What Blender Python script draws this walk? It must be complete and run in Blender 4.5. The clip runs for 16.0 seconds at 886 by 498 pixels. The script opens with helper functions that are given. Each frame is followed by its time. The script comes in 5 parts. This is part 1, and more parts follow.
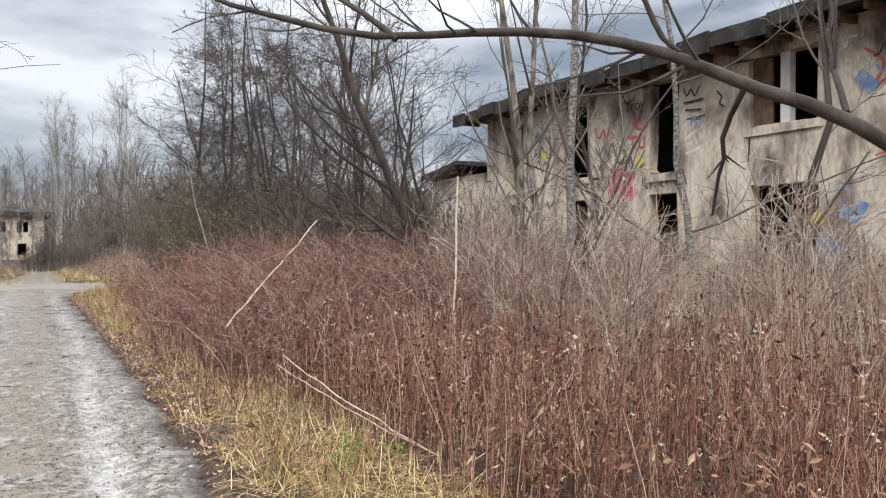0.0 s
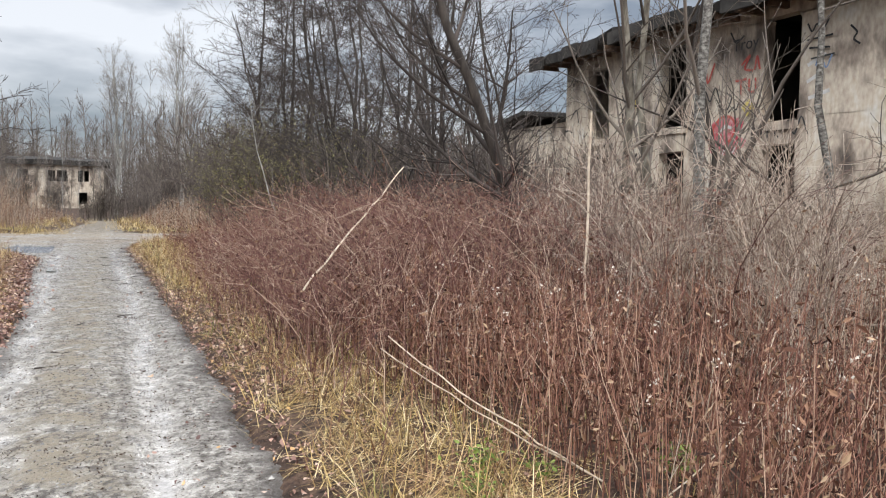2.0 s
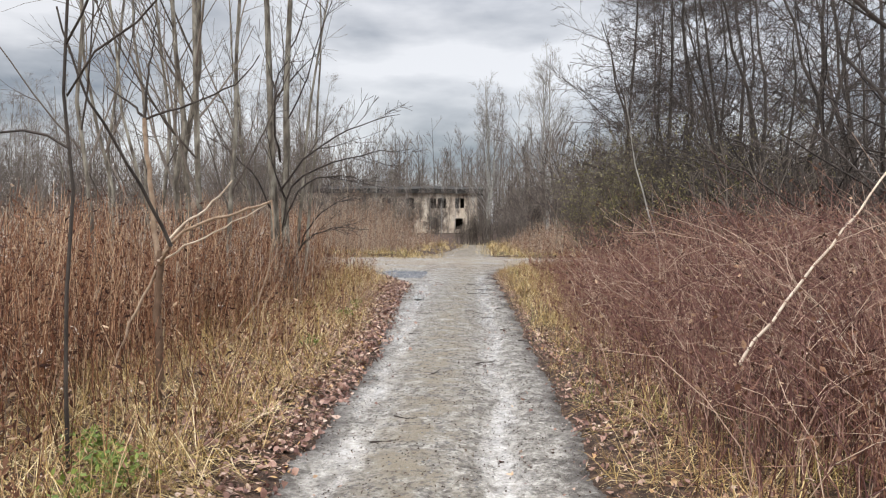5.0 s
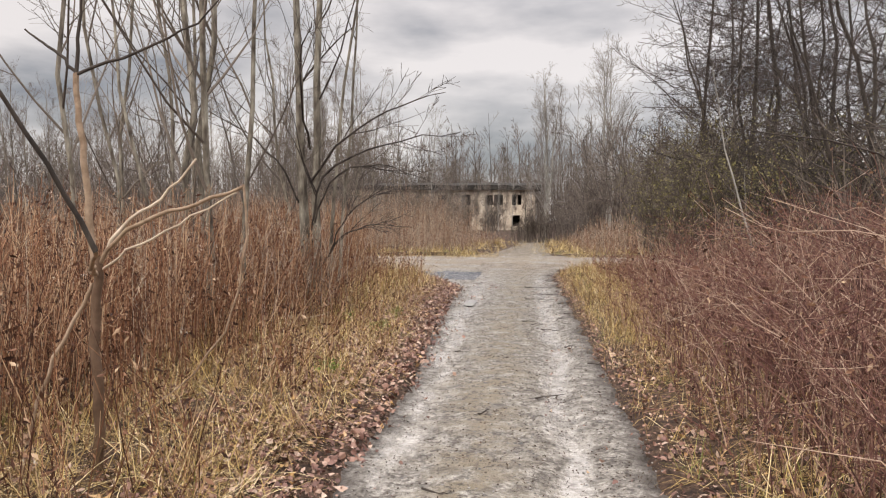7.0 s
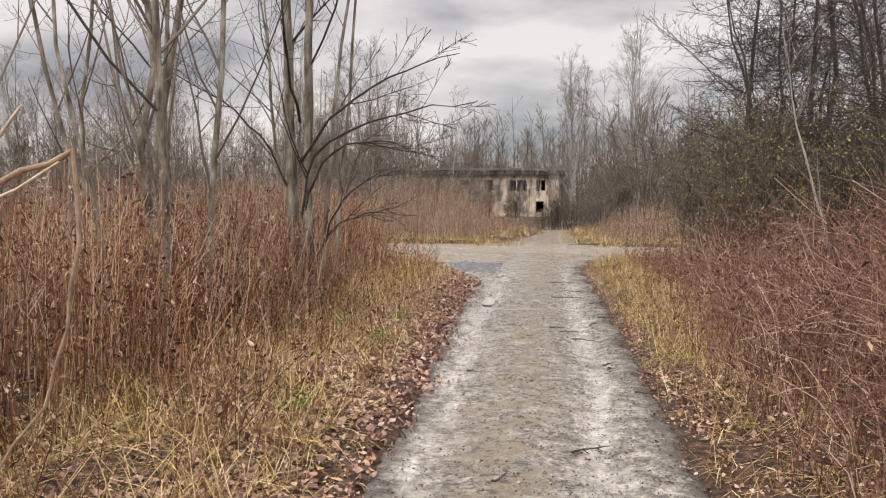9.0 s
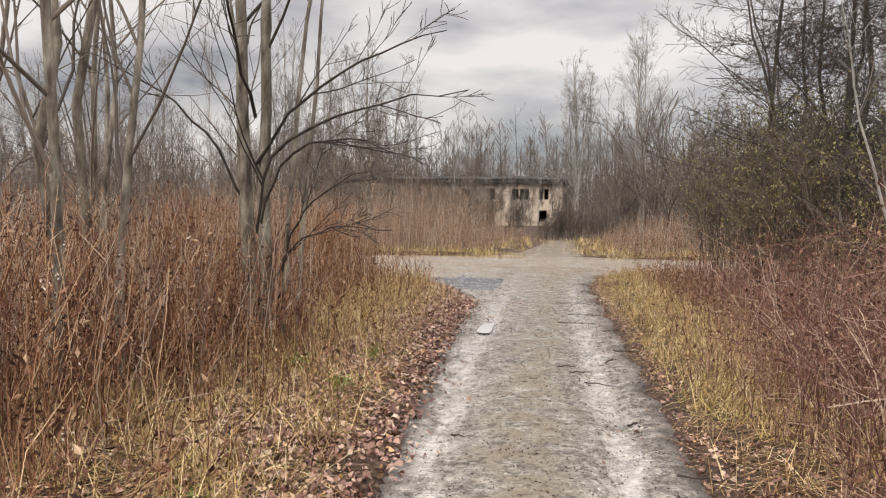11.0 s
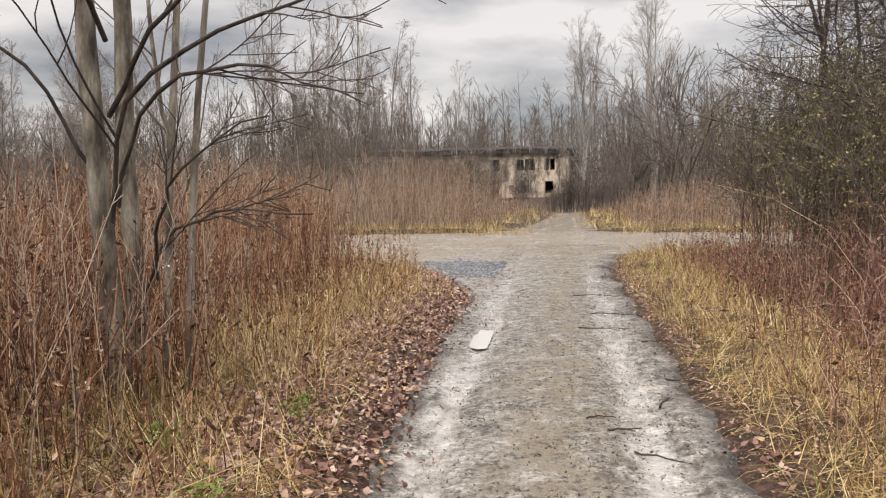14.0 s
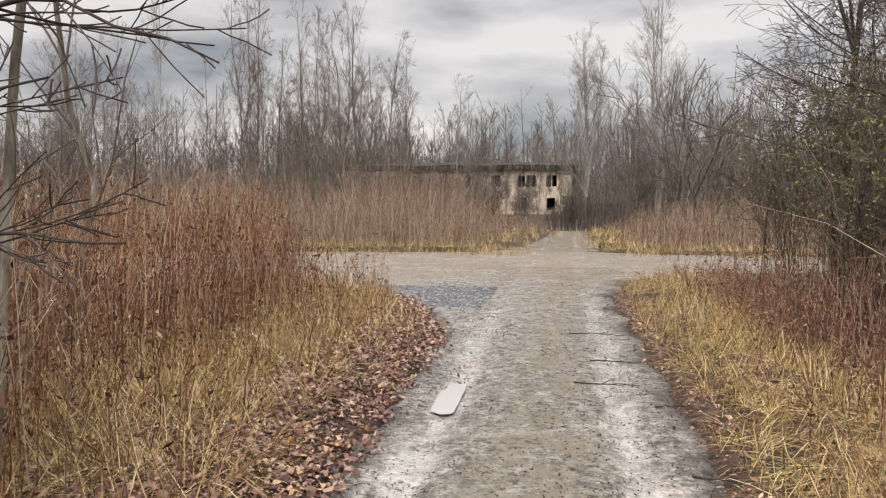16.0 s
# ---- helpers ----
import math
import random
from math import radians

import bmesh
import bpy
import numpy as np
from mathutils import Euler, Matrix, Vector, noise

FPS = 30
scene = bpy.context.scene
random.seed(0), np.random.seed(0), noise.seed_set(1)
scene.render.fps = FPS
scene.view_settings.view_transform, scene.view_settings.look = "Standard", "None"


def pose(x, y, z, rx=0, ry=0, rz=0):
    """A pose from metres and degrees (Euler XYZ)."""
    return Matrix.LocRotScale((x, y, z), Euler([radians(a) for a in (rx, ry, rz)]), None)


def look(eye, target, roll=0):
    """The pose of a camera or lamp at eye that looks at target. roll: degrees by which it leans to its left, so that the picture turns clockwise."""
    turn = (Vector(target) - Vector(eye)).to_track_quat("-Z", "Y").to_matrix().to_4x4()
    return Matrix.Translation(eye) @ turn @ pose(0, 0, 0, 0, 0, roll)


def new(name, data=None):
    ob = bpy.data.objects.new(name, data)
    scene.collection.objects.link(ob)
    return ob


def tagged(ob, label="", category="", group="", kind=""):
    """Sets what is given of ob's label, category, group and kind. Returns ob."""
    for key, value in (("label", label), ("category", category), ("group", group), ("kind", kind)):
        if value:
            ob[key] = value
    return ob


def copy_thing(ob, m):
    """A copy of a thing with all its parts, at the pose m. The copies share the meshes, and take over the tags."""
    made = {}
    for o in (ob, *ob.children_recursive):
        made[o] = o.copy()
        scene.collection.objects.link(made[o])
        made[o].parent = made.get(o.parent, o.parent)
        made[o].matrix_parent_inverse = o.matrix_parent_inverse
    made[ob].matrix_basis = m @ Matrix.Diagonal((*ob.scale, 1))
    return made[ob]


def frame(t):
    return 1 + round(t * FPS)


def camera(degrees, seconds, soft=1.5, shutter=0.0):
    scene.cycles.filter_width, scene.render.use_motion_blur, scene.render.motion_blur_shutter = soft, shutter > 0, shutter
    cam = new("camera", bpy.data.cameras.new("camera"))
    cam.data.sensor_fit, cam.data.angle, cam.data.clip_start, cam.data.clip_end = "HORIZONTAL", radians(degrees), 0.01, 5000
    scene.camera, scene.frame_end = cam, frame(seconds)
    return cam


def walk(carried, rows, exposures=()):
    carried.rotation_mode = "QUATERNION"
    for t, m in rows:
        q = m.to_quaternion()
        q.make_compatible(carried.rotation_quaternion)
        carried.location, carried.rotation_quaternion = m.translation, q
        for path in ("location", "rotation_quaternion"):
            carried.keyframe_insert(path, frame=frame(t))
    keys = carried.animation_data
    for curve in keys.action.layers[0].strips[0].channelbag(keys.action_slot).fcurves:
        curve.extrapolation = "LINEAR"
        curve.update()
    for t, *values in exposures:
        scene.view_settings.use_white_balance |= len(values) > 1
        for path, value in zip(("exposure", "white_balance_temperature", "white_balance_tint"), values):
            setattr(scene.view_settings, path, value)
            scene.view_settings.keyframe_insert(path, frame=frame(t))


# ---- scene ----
from math import sin, cos, pi

cam = camera(59.4, 16.0, 1.15)
# seconds, eye (x, y, z), heading to the right of the track, tilt up, roll (degrees)
PATH = [
    (0.0, 0.100, 0.000, 1.631, 27.25, -0.10, 0.15),
    (0.5, 0.109, 0.428, 1.618, 23.76, -0.77, 0.31),
    (1.0, 0.098, 0.815, 1.595, 21.47, -1.54, 0.85),
    (1.5, 0.110, 1.197, 1.608, 22.16, -2.64, 1.32),
    (2.0, 0.212, 1.581, 1.600, 23.57, -3.46, 0.98),
    (2.5, 0.259, 1.982, 1.577, 22.71, -3.69, 1.20),
    (3.0, 0.269, 2.395, 1.598, 17.73, -3.83, 1.12),
    (3.5, 0.350, 2.782, 1.594, 9.88, -3.35, 1.09),
    (4.0, 0.360, 3.212, 1.576, 4.79, -2.46, 0.78),
    (4.5, 0.327, 3.653, 1.590, 1.63, -2.13, -0.11),
    (5.0, 0.374, 4.098, 1.584, -2.61, -2.03, 0.22),
    (5.2, 0.390, 4.278, 1.583, -3.76, -1.96, 0.65),
    (7.3, 0.341, 6.182, 1.565, -7.24, -2.42, 0.10),
    (7.5, 0.342, 6.354, 1.567, -7.57, -2.63, 0.17),
    (8.0, 0.348, 6.818, 1.564, -8.10, -3.18, 0.40),
    (8.5, 0.310, 7.242, 1.559, -8.38, -3.33, 0.38),
    (9.0, 0.251, 7.701, 1.584, -8.48, -3.32, 0.40),
    (9.2, 0.249, 7.891, 1.584, -8.45, -3.37, 0.54),
    (11.3, 0.149, 9.714, 1.626, -8.78, -2.64, 0.43),
    (11.5, 0.127, 9.911, 1.627, -8.69, -2.63, 0.18),
    (12.0, 0.102, 10.407, 1.613, -8.41, -2.84, -0.15),
    (12.5, 0.110, 10.904, 1.614, -8.08, -3.24, -0.49),
    (13.0, 0.068, 11.393, 1.595, -7.89, -3.64, -0.75),
    (13.5, 0.037, 11.866, 1.581, -7.61, -4.24, -1.17),
    (14.0, 0.033, 12.361, 1.595, -9.18, -4.62, -0.95),
    (14.5, 0.013, 12.832, 1.587, -9.96, -4.38, -0.15),
    (15.0, 0.027, 13.296, 1.583, -10.66, -3.71, 0.19),
    (15.5, 0.070, 13.759, 1.599, -11.39, -3.16, 0.42),
    (16.0, 0.099, 14.161, 1.592, -9.31, -3.50, -0.04),
]
walk(cam, [(t, pose(x, y, z, 90 + up, 0, -head) @ pose(0, 0, 0, 0, 0, roll)) for t, x, y, z, head, up, roll in PATH],
     [(0, 0.2, 6600, 10), (1.5, 0.12, 6600, 10), (3.5, 0.32, 6750, 9), (5, 0.09, 6800, 11), (7.5, 0.0, 7500, 16), (14, 0.03, 7450, 14.5), (16, -0.03, 7350, 14)])

# ---- world and light: a bright overcast sky ----
world = bpy.data.worlds.new("overcast")
scene.world = world
world.use_nodes = True
wt = world.node_tree
wt.nodes.clear()


def wn(kind, **vals):
    n = wt.nodes.new(kind)
    for k, v in vals.items():
        n.inputs[k].default_value = v
    return n


sky = wt.nodes.new("ShaderNodeTexSky")
sky.sky_type, sky.sun_disc, sky.sun_elevation, sky.sun_rotation = "NISHITA", False, radians(38), radians(210)
coord = wt.nodes.new("ShaderNodeTexCoord")
stretch = wt.nodes.new("ShaderNodeMapping")
stretch.inputs["Scale"].default_value = (1.0, 1.0, 3.2)
cloud = wn("ShaderNodeTexNoise", Scale=2.6, Detail=7.0, Roughness=0.5)
ramp = wt.nodes.new("ShaderNodeValToRGB")
ramp.color_ramp.elements[0].position, ramp.color_ramp.elements[0].color = 0.36, (0.26, 0.295, 0.355, 1)
ramp.color_ramp.elements[1].position, ramp.color_ramp.elements[1].color = 0.57, (0.92, 0.95, 1.01, 1)
cloudy = wn("ShaderNodeBackground")
# an overcast sky is far brighter overhead than near the horizon
height = wt.nodes.new("ShaderNodeSeparateXYZ")
dome = wt.nodes.new("ShaderNodeMapRange")
dome.inputs["From Min"].default_value, dome.inputs["From Max"].default_value = 0.25, 0.9
dome.inputs["To Min"].default_value, dome.inputs["To Max"].default_value = 0.78, 3.3
clear = wn("ShaderNodeBackground", Strength=0.02)
both = wt.nodes.new("ShaderNodeAddShader")
wout = wt.nodes.new("ShaderNodeOutputWorld")
wt.links.new(coord.outputs["Generated"], stretch.inputs[0])
wt.links.new(stretch.outputs[0], cloud.inputs["Vector"])
wt.links.new(coord.outputs["Generated"], height.inputs[0])
wt.links.new(height.outputs[2], dome.inputs["Value"])
wt.links.new(dome.outputs[0], cloudy.inputs["Strength"])
wt.links.new(cloud.outputs[0], ramp.inputs[0])
wt.links.new(ramp.outputs[0], cloudy.inputs[0])
wt.links.new(sky.outputs[0], clear.inputs[0])
wt.links.new(cloudy.outputs[0], both.inputs[0])
wt.links.new(clear.outputs[0], both.inputs[1])
wt.links.new(both.outputs[0], wout.inputs[0])

sun = new("sun", bpy.data.lights.new("sun", "SUN"))
sun.data.energy, sun.data.angle, sun.data.color = 1.5, radians(25), (1.0, 0.97, 0.92)
sun.matrix_basis = look((-20, -35, 32), (0, 0, 0))


# ---- materials ----
def ramp_node(t, stops):
    r = t.nodes.new("ShaderNodeValToRGB")
    while len(r.color_ramp.elements) < len(stops):
        r.color_ramp.elements.new(0.5)
    for e, (p, c) in zip(r.color_ramp.elements, stops):
        e.position, e.color = p, (*c, 1)
    return r


def mat(name, stops, scale=8.0, rough=0.8, bump=0.0, by="noise", stretch=(1, 1, 1), fine=6.0, metal=0.0, grain=0.25, spec=0.3):
    """A procedural surface: colours picked by noise, or by each island's or object's own random number, with fine grain and relief."""
    m = bpy.data.materials.new(name)
    m.use_nodes = True
    t = m.node_tree
    b = t.nodes["Principled BSDF"]
    b.inputs["Roughness"].default_value, b.inputs["Metallic"].default_value = rough, metal
    b.inputs["Specular IOR Level"].default_value = spec
    co = t.nodes.new("ShaderNodeTexCoord")
    mp = t.nodes.new("ShaderNodeMapping")
    mp.inputs["Scale"].default_value = stretch
    t.links.new(co.outputs["Object"], mp.inputs[0])
    n1 = t.nodes.new("ShaderNodeTexNoise")
    n1.inputs["Scale"].default_value, n1.inputs["Detail"].default_value = scale, 5
    n2 = t.nodes.new("ShaderNodeTexNoise")
    n2.inputs["Scale"].default_value, n2.inputs["Detail"].default_value = scale * fine, 4
    t.links.new(mp.outputs[0], n1.inputs["Vector"])
    t.links.new(mp.outputs[0], n2.inputs["Vector"])
    r = ramp_node(t, stops)
    if by == "island":
        g = t.nodes.new("ShaderNodeNewGeometry")
        t.links.new(g.outputs["Random Per Island"], r.inputs[0])
    elif by == "object":
        g = t.nodes.new("ShaderNodeObjectInfo")
        t.links.new(g.outputs["Random"], r.inputs[0])
    else:
        t.links.new(n1.outputs[0], r.inputs[0])
    mul = t.nodes.new("ShaderNodeMixRGB")
    mul.blend_type, mul.inputs[0].default_value = "OVERLAY", grain
    t.links.new(r.outputs[0], mul.inputs[1])
    t.links.new(n2.outputs[0], mul.inputs[2])
    t.links.new(mul.outputs[0], b.inputs["Base Color"])
    if bump:
        bp = t.nodes.new("ShaderNodeBump")
        bp.inputs["Strength"].default_value, bp.inputs["Distance"].default_value = bump, 0.02
        t.links.new(n2.outputs[0], bp.inputs["Height"])
        t.links.new(bp.outputs[0], b.inputs["Normal"])
    return m


M_BARK = mat("grey bark", [(0.32, (0.07, 0.058, 0.048)), (0.5, (0.2, 0.178, 0.145)), (0.7, (0.38, 0.36, 0.3))], 11, 0.9, 0.8, stretch=(1, 1, 0.3), grain=0.5)
M_DARK = mat("dark wet bark", [(0.3, (0.03, 0.025, 0.022)), (0.7, (0.09, 0.075, 0.065))], 12, 0.8, 0.5, stretch=(1, 1, 0.3))
M_TWIG = mat("grey brown twigs", [(0, (0.06, 0.049, 0.042)), (1, (0.23, 0.195, 0.165))], 6, 0.9, by="island")
M_DTWIG = mat("dark twigs", [(0, (0.03, 0.025, 0.023)), (1, (0.12, 0.1, 0.09))], 6, 0.9, by="island")
M_PALE = mat("pale birch bark", [(0.3, (0.22, 0.21, 0.19)), (0.6, (0.42, 0.41, 0.38))], 10, 0.85, 0.3, stretch=(1, 1, 0.5))
M_SPECK = mat("speckled birch bark", [(0.36, (0.07, 0.062, 0.055)), (0.5, (0.18, 0.17, 0.155)), (0.66, (0.34, 0.33, 0.3))], 20, 0.85, 0.4, stretch=(1, 1, 1.6), grain=0.5)
M_PTWIG = mat("pale far twigs", [(0, (0.16, 0.145, 0.13)), (1, (0.34, 0.32, 0.30))], 6, 0.9, by="island")
M_FAR = mat("far grey brown twigs", [(0, (0.075, 0.062, 0.055)), (1, (0.25, 0.212, 0.185))], 6, 0.95, by="island")
M_RED = mat("red brown dry stems", [(0, (0.075, 0.031, 0.025)), (0.4, (0.22, 0.098, 0.072)), (0.75, (0.41, 0.215, 0.15)), (1, (0.66, 0.48, 0.36))], 5, 0.85, by="island")
M_RUST = mat("rust brown dry stems", [(0, (0.055, 0.024, 0.016)), (0.35, (0.175, 0.075, 0.044)), (0.7, (0.38, 0.19, 0.105)), (1, (0.76, 0.57, 0.38))], 5, 0.85, by="island")
M_PURPLE = mat("purple red shoots", [(0, (0.085, 0.036, 0.034)), (0.5, (0.2, 0.095, 0.078)), (0.8, (0.36, 0.215, 0.165)), (1, (0.66, 0.52, 0.4))], 5, 0.75, by="island")
M_GREYWEED = mat("grey tan dry stems", [(0, (0.2, 0.145, 0.105)), (0.5, (0.4, 0.315, 0.235)), (1, (0.64, 0.55, 0.44))], 5, 0.9, by="island")
M_SHRUB = mat("tan grey shrub twigs", [(0, (0.15, 0.11, 0.09)), (0.5, (0.37, 0.285, 0.23)), (1, (0.68, 0.58, 0.48))], 5, 0.9, by="island")
M_FARWEED = mat("tan red dry stems", [(0, (0.13, 0.065, 0.045)), (0.5, (0.34, 0.2, 0.135)), (1, (0.66, 0.5, 0.37))], 5, 0.85, by="island")
M_DRYLEAF = mat("shrivelled brown leaves", [(0, (0.03, 0.014, 0.011)), (0.4, (0.125, 0.056, 0.035)), (0.8, (0.28, 0.155, 0.095)), (1, (0.52, 0.38, 0.25))], 5, 0.85, by="island")
M_FLUFF = mat("pale seed fluff", [(0, (0.5, 0.43, 0.36)), (1, (0.72, 0.66, 0.58))], 30, 0.95, by="island")
M_STRAW = mat("straw coloured grass", [(0, (0.06, 0.033, 0.015)), (0.3, (0.23, 0.15, 0.06)), (0.7, (0.57, 0.415, 0.165)), (1, (0.86, 0.73, 0.47))], 5, 0.75, by="island")
M_BROWNGRASS = mat("rusty brown grass", [(0, (0.07, 0.034, 0.018)), (0.5, (0.26, 0.14, 0.07)), (1, (0.58, 0.4, 0.23))], 5, 0.8, by="island")
M_GREEN = mat("olive green grass", [(0, (0.10, 0.12, 0.035)), (0.6, (0.24, 0.24, 0.065)), (1, (0.44, 0.38, 0.14))], 5, 0.7, by="island")
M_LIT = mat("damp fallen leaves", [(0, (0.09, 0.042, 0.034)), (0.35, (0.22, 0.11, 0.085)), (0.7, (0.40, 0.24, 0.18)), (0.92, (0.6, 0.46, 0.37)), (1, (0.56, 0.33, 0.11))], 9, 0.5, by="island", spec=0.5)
M_GLEAF = mat("small yellow green leaves", [(0, (0.09, 0.085, 0.03)), (0.6, (0.2, 0.18, 0.06)), (1, (0.42, 0.38, 0.19))], 9, 0.6, by="island")
M_BRIGHT = mat("fresh green leaves", [(0, (0.08, 0.13, 0.025)), (1, (0.22, 0.29, 0.06))], 9, 0.5, by="island")
M_BLEACH = mat("bleached dead wood", [(0.3, (0.42, 0.33, 0.25)), (0.7, (0.72, 0.62, 0.5))], 14, 0.8, 0.3)
M_PITH = mat("weathered tan wood", [(0.3, (0.22, 0.15, 0.10)), (0.7, (0.44, 0.33, 0.24))], 14, 0.8, 0.3)
M_STONE = mat("wet gravel", [(0, (0.10, 0.10, 0.10)), (0.7, (0.26, 0.25, 0.24)), (1, (0.5, 0.48, 0.45))], 20, 0.45, by="island", spec=0.5)
M_BLUESTONE = mat("blue grey chippings", [(0, (0.035, 0.04, 0.048)), (0.75, (0.12, 0.13, 0.148)), (1, (0.34, 0.345, 0.36))], 20, 0.5, by="island", spec=0.5)
M_SOIL = mat("leafy soil", [(0.3, (0.022, 0.014, 0.010)), (0.5, (0.06, 0.036, 0.025)), (0.7, (0.15, 0.095, 0.065))], 14.0, 0.9, 1.0, fine=4, grain=0.5)
M_CONC = mat("stained plaster", [(0.33, (0.12, 0.1, 0.085)), (0.42, (0.34, 0.28, 0.23)), (0.5, (0.56, 0.48, 0.39)), (0.6, (0.66, 0.58, 0.47)), (0.72, (0.7, 0.68, 0.63))], 1.5, 0.9, 0.8, stretch=(1, 1, 0.5), fine=9, grain=0.7)
M_INNER = mat("dark room walls", [(0.3, (0.03, 0.028, 0.026)), (0.7, (0.09, 0.08, 0.07))], 1.5, 0.95, 0.2)
M_ROOF = mat("rotten roof boards", [(0.3, (0.016, 0.015, 0.014)), (0.7, (0.065, 0.06, 0.055))], 2.2, 0.9, 0.8, stretch=(1, 4, 1))
M_BOARD = mat("brown rotten board", [(0.3, (0.09, 0.055, 0.035)), (0.7, (0.2, 0.13, 0.09))], 6, 0.9, 0.4)
M_PINK = mat("faded pink spray paint", [(0.35, (0.5, 0.07, 0.1)), (0.6, (0.62, 0.26, 0.27)), (0.75, (0.68, 0.48, 0.44))], 6, 0.8)
M_REDP = mat("red spray paint", [(0.3, (0.42, 0.06, 0.05)), (0.7, (0.55, 0.15, 0.12))], 6, 0.8)
M_BLACKP = mat("black spray paint", [(0.3, (0.02, 0.02, 0.022)), (0.7, (0.07, 0.07, 0.07))], 6, 0.8)
M_BLUEP = mat("blue spray paint", [(0.3, (0.09, 0.17, 0.34)), (0.7, (0.3, 0.38, 0.5))], 6, 0.8)
M_YELP = mat("yellow spray paint", [(0.3, (0.6, 0.46, 0.06)), (0.7, (0.66, 0.58, 0.3))], 6, 0.8)
M_WHITEP = mat("white spray paint", [(0.3, (0.55, 0.54, 0.52)), (0.7, (0.75, 0.74, 0.72))], 6, 0.8)


def mud():
    """Wet stony mud: two pale shining wheel ruts, a tan crown, dark trodden crumbs and a mouldy rim."""
    m = bpy.data.materials.new("wet muddy gravel")
    m.use_nodes = True
    t = m.node_tree
    b = t.nodes["Principled BSDF"]
    g = t.nodes.new("ShaderNodeNewGeometry")
    sep = t.nodes.new("ShaderNodeSeparateXYZ")
    t.links.new(g.outputs["Position"], sep.inputs[0])

    def noise_of(scale, detail=5, vec=None, rough=0.5):
        n = t.nodes.new("ShaderNodeTexNoise")
        n.inputs["Scale"].default_value, n.inputs["Detail"].default_value, n.inputs["Roughness"].default_value = scale, detail, rough
        t.links.new((vec or g.outputs["Position"]), n.inputs["Vector"])
        return n.outputs[0]

    def op(kind, a, c, clamp=False):
        n = t.nodes.new("ShaderNodeMath")
        n.operation, n.use_clamp = kind, clamp
        for i, v in enumerate((a, c)):
            if isinstance(v, (int, float)):
                n.inputs[i].default_value = v
            else:
                t.links.new(v, n.inputs[i])
        return n.outputs[0]

    def span(v, lo, hi, to0=0.0, to1=1.0):
        n = t.nodes.new("ShaderNodeMapRange")
        for k, q in (("From Min", lo), ("From Max", hi), ("To Min", to0), ("To Max", to1)):
            n.inputs[k].default_value = q
        t.links.new(v, n.inputs["Value"])
        return n.outputs[0]

    def mix(fac, one, two):
        n = t.nodes.new("ShaderNodeMixRGB")
        t.links.new(fac, n.inputs[0])
        for i, v in ((1, one), (2, two)):
            if isinstance(v, tuple):
                n.inputs[i].default_value = (*v, 1)
            else:
                t.links.new(v, n.inputs[i])
        return n.outputs[0]

    def field_of(name):
        n = t.nodes.new("ShaderNodeAttribute")
        n.attribute_name = name
        return n.outputs["Fac"]
    long = t.nodes.new("ShaderNodeMapping")
    long.inputs["Scale"].default_value = (1, 0.22, 1)
    t.links.new(g.outputs["Position"], long.inputs[0])
    rut, rim = field_of("rut"), field_of("rim")
    streak = noise_of(5.5, 6, long.outputs[0], 0.6)
    mid = noise_of(7, 6, None, 0.62)
    grit = noise_of(48, 4, None, 0.6)
    stones = t.nodes.new("ShaderNodeTexVoronoi")
    stones.inputs["Scale"].default_value = 42
    t.links.new(g.outputs["Position"], stones.inputs["Vector"])
    cell = t.nodes.new("ShaderNodeSeparateColor")
    t.links.new(stones.outputs["Color"], cell.inputs[0])
    # silt: grey beige, lighter and darker in patches of a hand's breadth
    silt = ramp_node(t, [(0.38, (0.09, 0.078, 0.064)), (0.455, (0.245, 0.222, 0.19)), (0.53, (0.39, 0.362, 0.318)), (0.61, (0.62, 0.59, 0.54))])
    t.links.new(op("ADD", op("MULTIPLY", mid, 0.62), op("ADD", op("MULTIPLY", grit, 0.26), op("MULTIPLY", cell.outputs[0], 0.12))), silt.inputs[0])
    # the tan crown between the wheels
    x = op("ADD", sep.outputs[0], op("MULTIPLY", op("SUBTRACT", noise_of(1.7, 4), 0.5), 0.7))
    crown_x = op("SUBTRACT", 1.15, op("MULTIPLY", op("ABSOLUTE", op("ADD", x, 0.05), 0), 2.1), True)
    col = mix(op("MULTIPLY", crown_x, span(noise_of(3.2, 6, None, 0.6), 0.4, 0.55), True), silt.outputs[0], (0.30, 0.25, 0.175))
    # drier straw-brown earth on the crossing
    col = mix(op("MULTIPLY", span(sep.outputs[1], 26, 32), span(noise_of(0.8, 6), 0.36, 0.56), True), col, (0.3, 0.24, 0.17))
    # trodden earth and dead grass where the track goes on
    col = mix(op("MULTIPLY", span(sep.outputs[1], 36, 41), span(noise_of(1.9, 6), 0.3, 0.5), True), col, (0.17, 0.135, 0.085))
    # pale wet silt film in and beside the ruts, with sky sheen painted in
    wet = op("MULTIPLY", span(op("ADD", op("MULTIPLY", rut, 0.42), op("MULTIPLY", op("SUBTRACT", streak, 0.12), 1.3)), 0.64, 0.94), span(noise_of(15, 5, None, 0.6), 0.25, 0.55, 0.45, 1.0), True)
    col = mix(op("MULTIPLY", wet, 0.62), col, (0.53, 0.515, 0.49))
    # the mouldy rim
    col = mix(op("MULTIPLY", rim, op("ADD", noise_of(6, 5), 0.45), True), col, (0.062, 0.05, 0.042))
    # dark crumbs, in drifts
    dark = op("MULTIPLY", span(noise_of(17, 6, None, 0.68), 0.485, 0.42), span(noise_of(2.6, 4), 0.4, 0.54), True)
